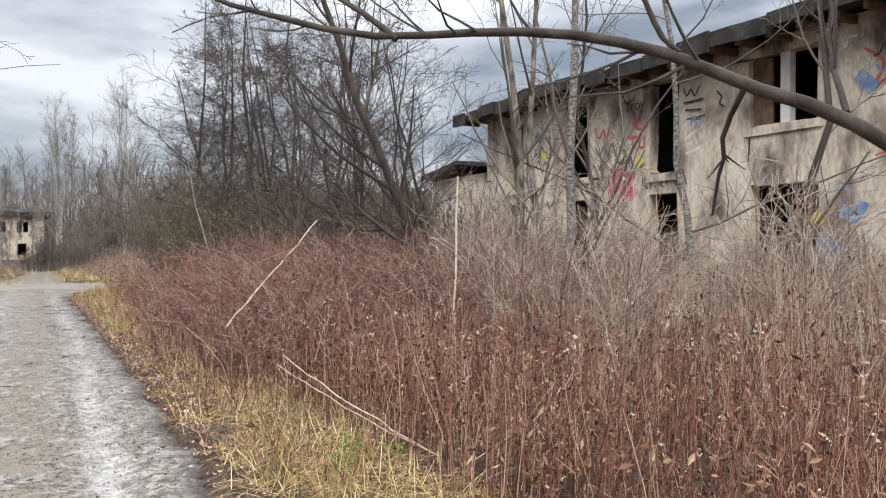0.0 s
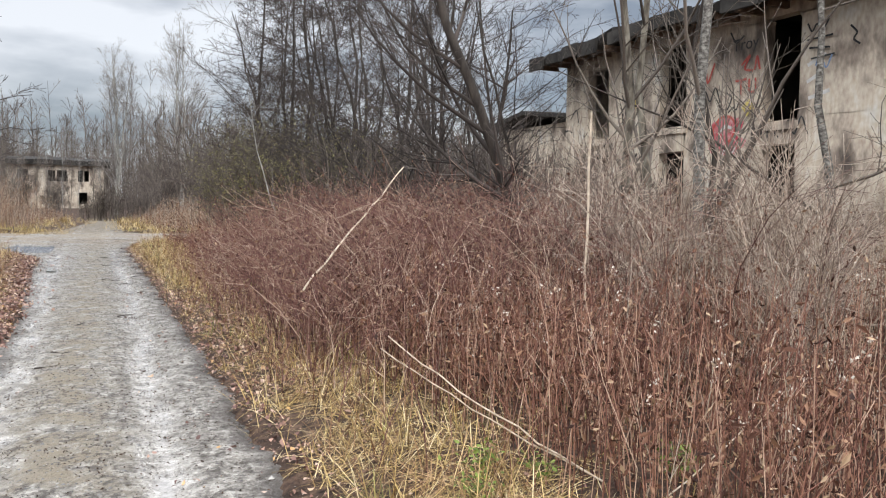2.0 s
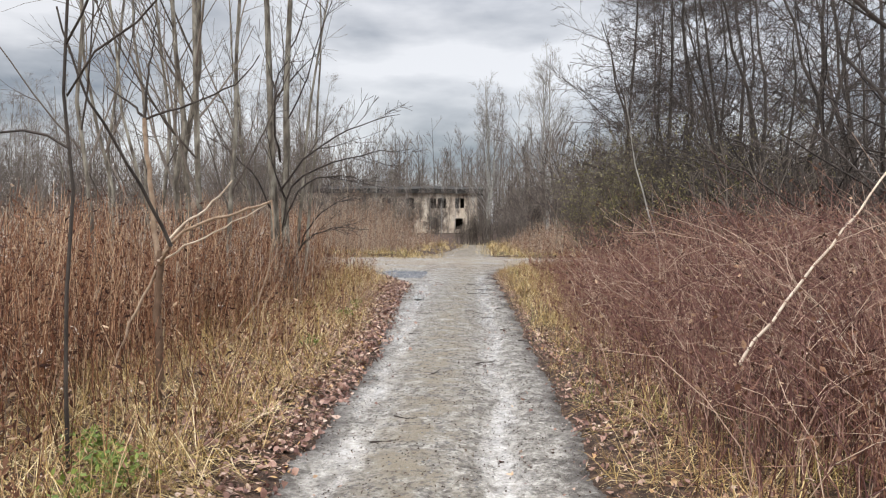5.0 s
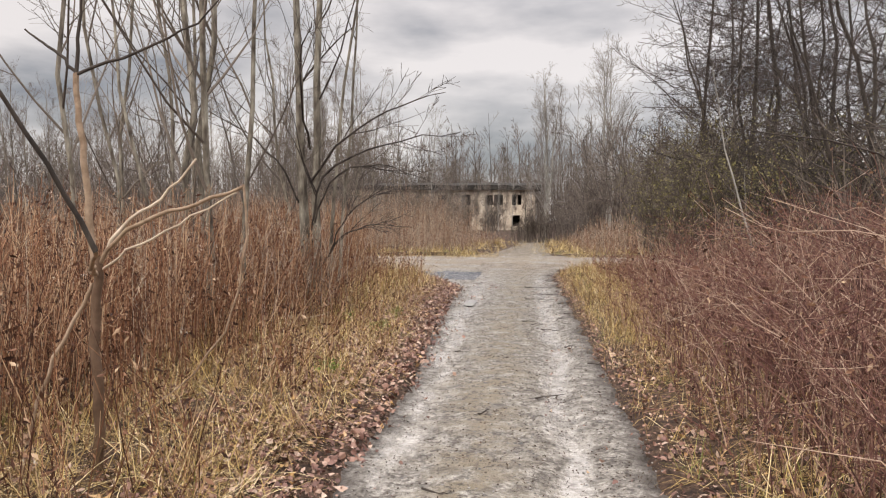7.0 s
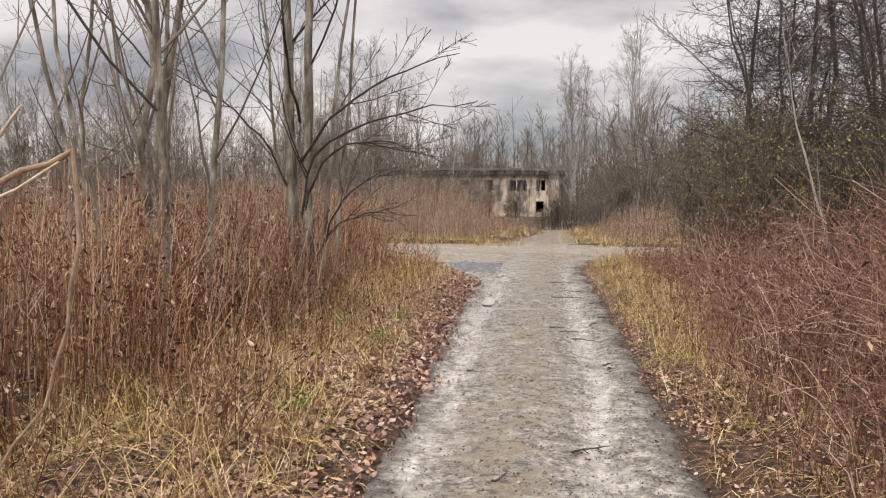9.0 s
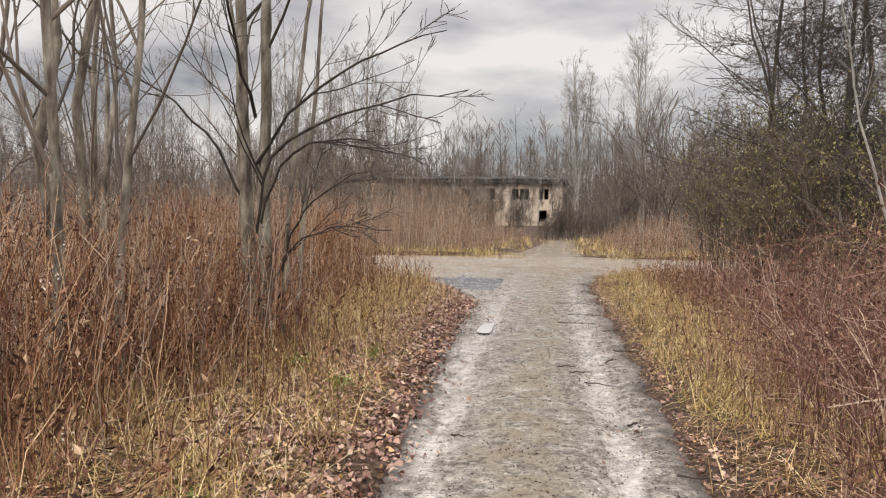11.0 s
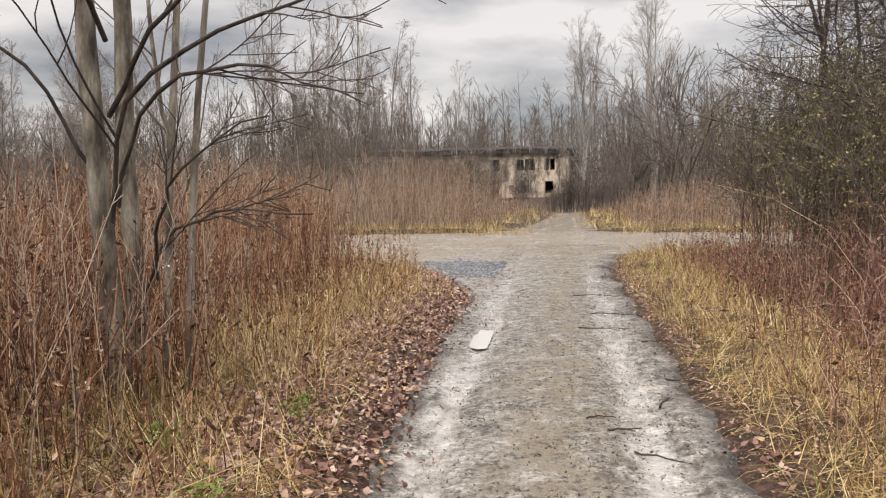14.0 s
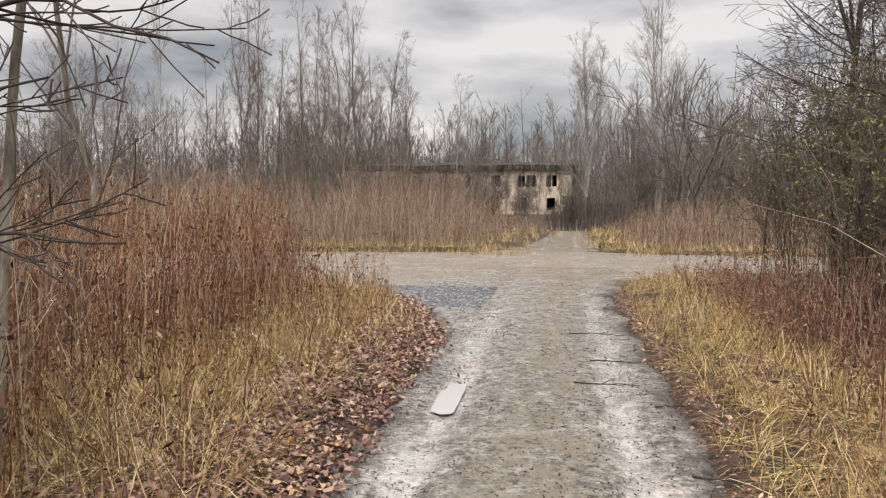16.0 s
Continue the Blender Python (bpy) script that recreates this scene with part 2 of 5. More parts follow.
    col = mix(op("MULTIPLY", op("MULTIPLY", dark, 0.88), op("SUBTRACT", 1.0, op("MULTIPLY", wet, 0.7)), True), col, (0.075, 0.06, 0.047))
    t.links.new(col, b.inputs["Base Color"])
    t.links.new(span(wet, 0.0, 0.7, 0.55, 0.13), b.inputs["Roughness"])
    b.inputs["Specular IOR Level"].default_value = 0.8
    bp = t.nodes.new("ShaderNodeBump")
    bp.inputs["Distance"].default_value = 0.05
    t.links.new(op("SUBTRACT", 1.0, op("MULTIPLY", wet, 0.92)), bp.inputs["Strength"])
    t.links.new(op("ADD", op("MULTIPLY", grit, 0.8), op("ADD", op("MULTIPLY", mid, 1.6), op("MULTIPLY", op("MULTIPLY", stones.outputs["Distance"], -0.5), cell.outputs[1]))), bp.inputs["Height"])
    t.links.new(bp.outputs[0], b.inputs["Normal"])
    return m


M_MUD = mud()
# pale base colour stands in for much of the mirrored sky
M_WATER = bpy.data.materials.new("puddle water painted sky pale")
M_WATER.use_nodes = True
M_WATER.node_tree.nodes["Principled BSDF"].inputs["Base Color"].default_value = (0.5, 0.48, 0.45, 1)
M_WATER.node_tree.nodes["Principled BSDF"].inputs["Roughness"].default_value = 0.06
M_WATER.node_tree.nodes["Principled BSDF"].inputs["Specular IOR Level"].default_value = 0.9


# ---- mesh helpers ----
def mesh_np(name, v, quads=None, tris=None, material=None, smooth=False):
    """A mesh from arrays of corners, quads and triangles."""
    me = bpy.data.meshes.new(name)
    v = np.asarray(v, dtype=np.float32).reshape(-1, 3)
    q = np.zeros((0, 4), np.int32) if quads is None else np.asarray(quads, np.int32).reshape(-1, 4)
    r = np.zeros((0, 3), np.int32) if tris is None else np.asarray(tris, np.int32).reshape(-1, 3)
    me.vertices.add(len(v))
    me.vertices.foreach_set("co", v.ravel())
    me.loops.add(q.size + r.size)
    me.loops.foreach_set("vertex_index", np.concatenate([q.ravel(), r.ravel()]))
    me.polygons.add(len(q) + len(r))
    starts = np.concatenate([np.arange(len(q)) * 4, q.size + np.arange(len(r)) * 3]).astype(np.int32)
    me.polygons.foreach_set("loop_start", starts)
    me.polygons.foreach_set("use_smooth", np.full(len(starts), smooth))
    me.update(calc_edges=True)
    if material:
        me.materials.append(material)
    return me


def part(name, me, parent, label=""):
    ob = new(name, me)
    ob.parent = parent
    return tagged(ob, label)


def unit(a):
    return a / (np.linalg.norm(a, axis=-1, keepdims=True) + 1e-9)


def strands(p, r, sides=3):
    """Tapered tubes along paths p (n, k, 3) with radii r (n, k): corners and quads."""
    n, k, _ = p.shape
    d = unit(p[:, -1] - p[:, 0])
    ref = np.where(np.abs(d[:, 2:3]) > 0.9, np.array([[1.0, 0.13, 0]]), np.array([[0, 0.1, 1.0]]))
    u = unit(np.cross(d, ref))
    w = np.cross(d, u)
    a = np.arange(sides) * 2 * pi / sides
    ring = np.cos(a)[None, :, None] * u[:, None] + np.sin(a)[None, :, None] * w[:, None]
    v = p[:, :, None] + r[:, :, None, None] * ring[:, None]
    base = (np.arange(n) * k * sides)[:, None, None]
    i = (np.arange(k - 1) * sides)[None, :, None]
    j = np.arange(sides)[None, None, :]
    j2 = (j + 1) % sides
    q = np.stack([base + i + j, base + i + j2, base + i + sides + j2, base + i + sides + j], -1)
    return v.reshape(-1, 3), q.reshape(-1, 4)


def ribbons(p, w):
    """Flat blades along paths p (n, k, 3), w (n, k) half widths."""
    n, k, _ = p.shape
    d = p[:, -1] - p[:, 0]
    side = unit(np.cross(d, np.array([0, 0, 1.0]) + 0.3 * np.sin(np.arange(n))[:, None] * np.array([1.0, 0.5, 0])))
    v = np.stack([p - side[:, None] * w[..., None], p + side[:, None] * w[..., None]], 2)
    base = (np.arange(n) * k * 2)[:, None]
    i = (np.arange(k - 1) * 2)[None]
    q = np.stack([base + i, base + i + 1, base + i + 3, base + i + 2], -1)
    return v.reshape(-1, 3), q.reshape(-1, 4)


def leaves(c, size, rng, flat=0.0, wide=0.55):
    """Small folded leaves at the points c: two facets each side of a raised or sunk midrib."""
    n = len(c)
    a = unit(rng.normal(size=(n, 3)) * np.array([1, 1, 1 - flat]))
    b = unit(np.cross(a, unit(rng.normal(size=(n, 3)) * np.array([1 - flat, 1 - flat, 1]) + np.array([0, 0, flat * 2]))))
    nn = np.cross(a, b)
    s = (size * rng.uniform(0.6, 1.3, n))[:, None]
    fold = (rng.uniform(-0.35, 0.35, n))[:, None]
    v = np.stack([c - a * s, c - a * s * 0.1 + b * s * wide + nn * s * fold, c + a * s + nn * s * fold * 0.8, c - a * s * 0.1 - b * s * wide + nn * s * fold], 1)
    base = np.arange(n)[:, None] * 4
    return v.reshape(-1, 3), np.concatenate([base + np.array([[0, 1, 2]]), base + np.array([[0, 2, 3]])])


def join(*sets):
    """Joins (corners, faces) sets."""
    vs, fs, o = [], [], 0
    for v, f in sets:
        vs.append(v)
        fs.append(f + o)
        o += len(v)
    return np.concatenate(vs), np.concatenate(fs)


def smooth_path(pts, k):
    """A rounded path of k points through pts."""
    pts = np.array(pts, float)
    s = np.concatenate([[0], np.cumsum(np.linalg.norm(np.diff(pts, axis=0), axis=1))])
    x = np.linspace(0, s[-1], k)
    out = np.stack([np.interp(x, s, pts[:, i]) for i in range(3)], 1)
    for _ in range(2):
        out[1:-1] = (out[:-2] + 2 * out[1:-1] + out[2:]) / 4
    return out


def tube(pts, r0, r1, k=10, sides=7, wob=0.0, rng=None):
    p = smooth_path(pts, k)
    if wob:
        p[1:-1] += rng.normal(size=(k - 2, 3)) * wob
    return p[None], np.linspace(r0, r1, k)[None]


def grow(rng, p, r, n, t0, t1, ang, ratio, k, up=0.1, wob=0.1, rr=0.55, flat=0.0):
    """n side shoots on each path: they leave it at ang degrees, bend upwards by up and wander by wob."""
    m, kk, _ = p.shape
    t = rng.uniform(t0, t1, (m, n))
    f = t * (kk - 1)
    i = np.minimum(f.astype(int), kk - 2)
    fr = (f - i)[..., None]
    rows = np.arange(m)[:, None]
    pos = p[rows, i] * (1 - fr) + p[rows, i + 1] * fr
    tan = unit(p[rows, i + 1] - p[rows, i])
    rad = r[rows, i] * (1 - fr[..., 0]) + r[rows, i + 1] * fr[..., 0]
    side = unit(np.cross(tan, rng.normal(size=(m, n, 3)) * np.array([1, 1, 1 - flat]) + np.array([0, 0, 1e-3])))
    if flat:
        side = unit(side * np.array([1, 1, 1 - flat]))
    a = np.radians(rng.normal(ang, ang * 0.18, (m, n)))[..., None]
    d = unit(np.cos(a) * tan + np.sin(a) * side)
    ln = np.linalg.norm(np.diff(p, axis=1), axis=2).sum(1)[:, None]
    step = (ln * ratio * (1 - 0.55 * (t - t0) / max(t1 - t0, 1e-6)) * rng.uniform(0.6, 1.25, (m, n)) / (k - 1))[..., None]
    out = [pos]
    for _ in range(k - 1):
        d = unit(d + np.array([0, 0, up]) + rng.normal(size=d.shape) * wob)
        out.append(out[-1] + d * step)
    q = np.stack(out, 2).reshape(m * n, k, 3)
    br = np.minimum(rad * rr, rad * 0.95).reshape(-1, 1)
    return q, br * np.linspace(1, 0.3, k)[None]


def tree_meshes(rng, height, r0, lean=(0, 0), stems=1, spread=0.25, kind="pole", detail=1.0, minr=0.004, far=False):
    """A bare tree: (trunk, crown) as corners and quads. kind: pole, broad or layered."""
    ps, rs = [], []
    for s in range(stems):
        az = rng.uniform(0, 2 * pi)
        off = np.array([cos(az), sin(az), 0]) * (0.12 if stems > 1 else 0.0)
        top = np.array([lean[0] + spread * height * 0.35 * cos(az) * (stems > 1), lean[1] + spread * height * 0.35 * sin(az) * (stems > 1), height * rng.uniform(0.85, 1.0)])
        k = 10
        x = np.linspace(0, 1, k)[:, None]
        p = off + top * x + np.array([0, 0, -0.15]) * (1 - x)
        p[1:] += np.cumsum(rng.normal(size=(k - 1, 3)) * height * 0.010, axis=0)
        ps.append(p)
        rs.append(r0 * rng.uniform(0.75, 1.1) * np.linspace(1, 0.12, k) ** 0.8)
    p0, r0s = np.array(ps), np.array(rs)
    r0s[:, 0] *= 1.35
    if far:
        a = grow(rng, p0, r0s, 22, 0.16, 0.97, 34, 0.27, 4, 0.12, 0.05, 0.4)
        b = grow(rng, *a, 7, 0.15, 0.97, 42, 0.55, 3, 0.06, 0.07, 0.5)
        c = grow(rng, *b, 5, 0.1, 1.0, 45, 0.7, 2, 0.04, 0.1, 0.6)
    elif kind == "pole":
        a = grow(rng, p0, r0s, int(17 * detail), 0.12, 0.97, 38, 0.33, 6, 0.10, 0.09, 0.5)
        b = grow(rng, *a, max(2, int(7 * detail)), 0.2, 0.95, 42, 0.5, 4, 0.08, 0.12, 0.6)
        c = grow(rng, *b, max(2, int(5 * detail)), 0.2, 0.98, 45, 0.55, 3, 0.05, 0.15, 0.7)
    elif kind == "broad":
        a = grow(rng, p0, r0s, int(12 * detail), 0.14, 0.95, 55, 0.55, 8, 0.03, 0.12, 0.42)
        b = grow(rng, *a, max(2, int(8 * detail)), 0.15, 0.95, 48, 0.45, 5, 0.03, 0.16, 0.55)
        c = grow(rng, *b, max(2, int(7 * detail)), 0.15, 0.98, 45, 0.5, 3, 0.02, 0.2, 0.7)
    else:
        a = grow(rng, p0, r0s, int(34 * detail), 0.10, 0.98, 80, 0.30, 6, 0.03, 0.07, 0.26)
        b = grow(rng, *a, max(2, int(11 * detail)), 0.1, 0.97, 50, 0.42, 4, 0.03, 0.14, 0.6, flat=0.6)
        c = grow(rng, *b, max(2, int(3.4 * detail)), 0.15, 0.98, 50, 0.6, 2, 0.03, 0.2, 0.8, flat=0.4)
    trunk = strands(p0, r0s, 8)
    crown = join(strands(a[0], np.maximum(a[1], minr * 1.3), 4), strands(b[0], np.maximum(b[1], minr), 3), strands(c[0], np.maximum(c[1], minr * 0.75), 3))
    return trunk, crown


def tree(rng, x, y, label, m_trunk, m_crown, name="bare_tree", group="", z=None, **kw):
    root = tagged(new(name), label, "tree", group)
    t, c = tree_meshes(rng, **kw)
    part("trunk", mesh_np("trunk", t[0], t[1], None, m_trunk, True), root)
    part("crown", mesh_np("crown", c[0], c[1], None, m_crown, True), root, "bare branches and fine twigs")
    root.matrix_basis = pose(x, y, float(gz(x, y)) if z is None else z)
    return root


def broad_leaves(c, size, r, flat):
    """Curled, lobed fallen leaves: six corners round a bent midrib."""
    n = len(c)
    a = unit(r.normal(size=(n, 3)) * np.array([1, 1, 1 - flat]))
    up = unit(r.normal(size=(n, 3)) * (1 - flat) + np.array([0, 0, 1.0]))
    b = unit(np.cross(up, a))
    nn = np.cross(a, b)
    s = (size * np.minimum(r.lognormal(0, 0.45, n), 1.9))[:, None]
    w = r.uniform(0.35, 0.8, n)[:, None]
    curl = r.normal(size=n)[:, None] * 0.35
    cup = r.normal(size=n)[:, None] * 0.3
    j = lambda: 1 + r.normal(size=(n, 1)) * 0.18
    v = np.stack([c - a * s * j() + nn * s * curl, c - a * s * 0.35 + b * s * w * j() + nn * s * cup, c + a * s * 0.35 + b * s * w * 0.8 * j() + nn * s * cup * 0.6, c + a * s * j() + nn * s * curl,
                  c + a * s * 0.3 - b * s * w * 0.8 * j() + nn * s * cup * 0.7, c - a * s * 0.35 - b * s * w * j() + nn * s * cup], 1)
    f = np.array([[0, 1, 5], [1, 4, 5], [1, 2, 4], [2, 3, 4]])
    return v.reshape(-1, 3), (np.arange(n)[:, None, None] * 6 + f[None]).reshape(-1, 3)


# ---- plan of the ground ----
LEFT_Y = [-15, 13, 19, 23.5, 26, 27.5, 28.5, 29.5, 37, 38.2, 39.5, 45, 55, 70]
LEFT_X = [-0.95, -0.9, -1.35, -1.5, -2.3, -3.3, -6.0, -14, -14, -3.0, -1.9, -1.3, -0.8, -0.8]
RIGHT_Y = [-15, 10, 20, 27, 30, 31.3, 32.5, 37, 38, 39, 55, 70]
RIGHT_X = [1.25, 1.22, 1.06, 0.88, 1.3, 2.6, 13, 13, 2.4, 1.1, 1.0, 1.0]


def ripple(x, y, s=1.0):
    return (np.sin(x * 1.7 * s + 0.9 * np.sin(y * 1.1 * s)) + np.sin(y * 2.3 * s + 1.3 * np.sin(x * 1.9 * s)) + np.sin((x + y) * 4.1 * s + 1) * 0.5) / 2.5


def xl(y):
    return np.interp(y, LEFT_Y, LEFT_X)


def xr(y):
    return np.interp(y, RIGHT_Y, RIGHT_X)


def off_road(x, y):
    """Metres beside the track, negative on it."""
    return np.maximum(xl(y) - x, x - xr(y))


def step01(a, b, v):
    s = np.clip((v - a) / (b - a), 0, 1)
    return s * s * (3 - 2 * s)


def gz(x, y):
    x, y = np.asarray(x, float), np.asarray(y, float)
    d = off_road(x, y)
    bank = np.where(x < 0, 0.10, 0.06) * step01(0.05, 0.7, d)
    return -0.09 + 0.115 * step01(-0.32, 0.02, d) + bank + 0.035 * ripple(x, y, 0.8) * step01(0.1, 1.0, d)


def rut_at(y):
    return np.interp(y, [0, 10.5, 12.5, 16, 20, 26, 30], [-0.5, -0.52, -0.58, -0.76, -0.86, -1.0, -0.9]) + 0.03 * np.sin(y * 1.3), np.interp(y, [0, 8, 11, 16, 19, 23, 28, 40], [0.5, 0.53, 0.58, 0.58, 0.47, 0.47, 0.4, 0.3]) + 0.03 * np.sin(y * 1.7 + 1)


def road_z(x, y):
    a, b = rut_at(y)
    fade = np.interp(y, [24, 29], [1, 0.35])
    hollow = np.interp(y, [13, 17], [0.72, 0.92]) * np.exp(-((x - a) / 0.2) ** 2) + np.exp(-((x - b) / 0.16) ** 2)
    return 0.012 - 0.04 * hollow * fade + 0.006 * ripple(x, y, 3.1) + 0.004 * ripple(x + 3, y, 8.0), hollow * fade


# ---- ground and track ----
gx = np.concatenate([[-420, -300, -200, -140, -100, -75, -58, -46, -38, -32, -27, -23, -20, -18], np.arange(-16, -3.01, 0.4), np.arange(-3, 3.01, 0.09), np.arange(3.25, 16.01, 0.4), [18, 20, 23, 27, 32, 38, 46, 58, 75, 100, 140, 200, 300, 420]])
gy = np.concatenate([[-200, -120, -70, -45, -30, -22, -17], np.arange(-14, 26, 0.25), np.arange(26, 60.01, 0.4), np.arange(62, 110, 3), [120, 140, 170, 220, 300, 420, 600]])
X, Y = np.meshgrid(gx, gy)
ix = np.arange(len(gx) * len(gy)).reshape(len(gy), len(gx))
cells = np.stack([ix[:-1, :-1], ix[:-1, 1:], ix[1:, 1:], ix[1:, :-1]], -1).reshape(-1, 4)
tagged(new("ground", mesh_np("ground", np.stack([X, Y, gz(X, Y)], -1), cells, None, M_SOIL, True)), "damp brown soil covered in dead leaves and straw", "ground", kind="structure")

ry = np.concatenate([np.arange(-14, -1, 0.3), np.arange(-1, 24, 0.05), np.arange(24, 62, 0.2)])
ru = np.linspace(0, 1, 64)
rng = np.random.default_rng(3)
ragl = xl(ry) + np.interp(ry, [24, 28], [0.10, 0.4]) * ripple(ry * 0.9, ry * 0 + 2, 2.2) + rng.normal(size=len(ry)) * 0.02
ragr = xr(ry) + np.interp(ry, [24, 28], [0.10, 0.4]) * ripple(ry * 0.9, ry * 0 + 7, 2.2) + rng.normal(size=len(ry)) * 0.02
RX = ragl[:, None] + (ragr - ragl)[:, None] * ru[None]
RY = np.repeat(ry[:, None], len(ru), 1)
rz, hollow = road_z(RX, RY)
edge = np.minimum(ru, 1 - ru)[None] * (ragr - ragl)[:, None]
rz = rz - 0.05 * (1 - step01(0, 0.16, edge)) + (rng.normal(size=rz.shape) * 0.003 + 0.005 * ripple(RX + 5, RY, 13.0) * ripple(RY, RX, 5.0)) * (1 - np.clip(hollow, 0, 1))
ix = np.arange(RX.size).reshape(RX.shape)
cells = np.stack([ix[:-1, :-1], ix[:-1, 1:], ix[1:, 1:], ix[1:, :-1]], -1).reshape(-1, 4)
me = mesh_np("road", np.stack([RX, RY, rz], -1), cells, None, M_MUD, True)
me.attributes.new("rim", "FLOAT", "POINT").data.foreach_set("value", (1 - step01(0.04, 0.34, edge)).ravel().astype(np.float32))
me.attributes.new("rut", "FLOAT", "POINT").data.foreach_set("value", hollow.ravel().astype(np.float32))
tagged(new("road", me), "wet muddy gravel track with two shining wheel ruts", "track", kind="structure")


def puddle(x, y, w, h, seed, label):
    r = np.random.default_rng(seed)
    a = np.linspace(0, 2 * pi, 28, endpoint=False)
    rad = 1 + 0.06 * np.sin(3 * a + 2 * seed) + r.normal(size=28) * 0.05
    v = np.stack([w * rad * np.sign(np.cos(a)) * np.abs(np.cos(a)) ** 0.5, h * rad * np.sign(np.sin(a)) * np.abs(np.sin(a)) ** 0.7, np.zeros(28)], 1)
    v = np.concatenate([v, [[0, 0, 0]]])
    t = np.array([[i, (i + 1) % 28, 28] for i in range(28)])
    ob = tagged(new("puddle", mesh_np("puddle", v, None, t, M_WATER, True)), label, "puddle")
    ob.location = (x, y, float(road_z(np.array(x), np.array(y))[0]) + 0.022)


puddle(-0.855, 20.3, 0.10, 0.5, 5, "long narrow rain puddle mirroring the grey sky")

# ---- buildings ----
def boxes(*bs):
    """Boxes (x0, y0, z0, x1, y1, z1) as corners and quads."""
    vs, fs = [], []
    for n, (x0, y0, z0, x1, y1, z1) in enumerate(bs):
        vs += [(x, y, z) for z in (z0, z1) for x, y in ((x0, y0), (x1, y0), (x1, y1), (x0, y1))]
        fs += [[n * 8 + i for i in f] for f in ((3, 2, 1, 0), (4, 5, 6, 7), (0, 1, 5, 4), (1, 2, 6, 5), (2, 3, 7, 6), (3, 0, 4, 7))]
    return np.array(vs, float), np.array(fs)


def wall_mesh(name, length, height, openings, thick, material, ragged=0.0, seed=0):
    """An upright wall in local x (along), y (0 outer face, thick inner face) and z, with openings (x0, z0, x1, z1) cut through it."""
    xs = sorted({0.0, length, *[o[0] for o in openings], *[o[2] for o in openings], *np.arange(1.0, length, 1.0)})
    zs = sorted({0.0, height, *[o[1] for o in openings], *[o[3] for o in openings]})
    r = np.random.default_rng(seed)
    solid = np.array([[not any(o[0] - 1e-6 <= (a + b) / 2 <= o[2] and o[1] <= (c + d) / 2 <= o[3] for o in openings) for c, d in zip(zs, zs[1:])] for a, b in zip(xs, xs[1:])])
    jig = r.uniform(-ragged, ragged, (len(xs), len(zs), 2))
    jig[0] = jig[-1] = 0
    jig[:, 0] = jig[:, -1] = 0
    v, q = [], []

    def corner(i, j, y):
        return (xs[i] + jig[i, j, 0], y, zs[j] + jig[i, j, 1])

    def face(*c):
        q.append(list(range(len(v), len(v) + 4)))
        v.extend(c)
    for i in range(len(xs) - 1):
        for j in range(len(zs) - 1):
            if not solid[i, j]:
                continue
            face(corner(i, j, 0), corner(i + 1, j, 0), corner(i + 1, j + 1, 0), corner(i, j + 1, 0))
            face(corner(i + 1, j, thick), corner(i, j, thick), corner(i, j + 1, thick), corner(i + 1, j + 1, thick))
            for di, dj, a, b in ((-1, 0, (i, j + 1), (i, j)), (1, 0, (i + 1, j), (i + 1, j + 1)), (0, -1, (i, j), (i + 1, j)), (0, 1, (i + 1, j + 1), (i, j + 1))):
                ii, jj = i + di, j + dj
                if not (0 <= ii < len(xs) - 1 and 0 <= jj < len(zs) - 1) or not solid[ii, jj]:
                    face(corner(*a, 0), corner(*a, thick), corner(*b, thick), corner(*b, 0))
    return mesh_np(name, v, q, None, material)


def paint_line(pts, w):
    """A flat painted stroke along points (x, z) on the outer face."""
    p = smooth_path([(x, 0, z) for x, z in pts], max(6, 4 * len(pts)))
    d = unit(np.gradient(p, axis=0))
    s = np.stack([-d[:, 2], 0 * d[:, 0], d[:, 0]], 1) * w * 0.5
    v = np.stack([p - s, p + s], 1).reshape(-1, 3)
    i = np.arange(len(p) - 1) * 2
    return v, np.stack([i, i + 1, i + 3, i + 2], 1)


def eaves(length, depth, z, seed, over=0.65, rise=0.5, thick=0.16):
    """A low, sagging, ragged-edged roof slab with overhanging eaves in local x, y, z."""
    r = np.random.default_rng(seed)
    n = int(length * 2.5)
    xs = np.linspace(-0.7, length + 0.7, n)
    prof = [(-over, 0.0), (-over, thick), (depth / 2, thick + rise), (depth + over, thick), (depth + over, 0.0), (depth / 2, rise)]
    sag = 0.05 * np.sin(xs * 0.8 + seed) + r.normal(size=n) * 0.025
    v = np.array([[(x + 0, y + (r.normal() * 0.06 if k in (0, 1) else 0), z + h + s) for k, (y, h) in enumerate(prof)] for x, s in zip(xs, sag)])
    k = len(prof)
    q = [[i * k + j, i * k + (j + 1) % k, (i + 1) * k + (j + 1) % k, (i + 1) * k + j] for i in range(n - 1) for j in range(k)]
    q += [[0, 1, 2, 5], [5, 2, 3, 4]]
    e = (n - 1) * k
    q += [[e + 5, e + 2, e + 1, e], [e + 4, e + 3, e + 2, e + 5]]
    return v.reshape(-1, 3), np.array(q)


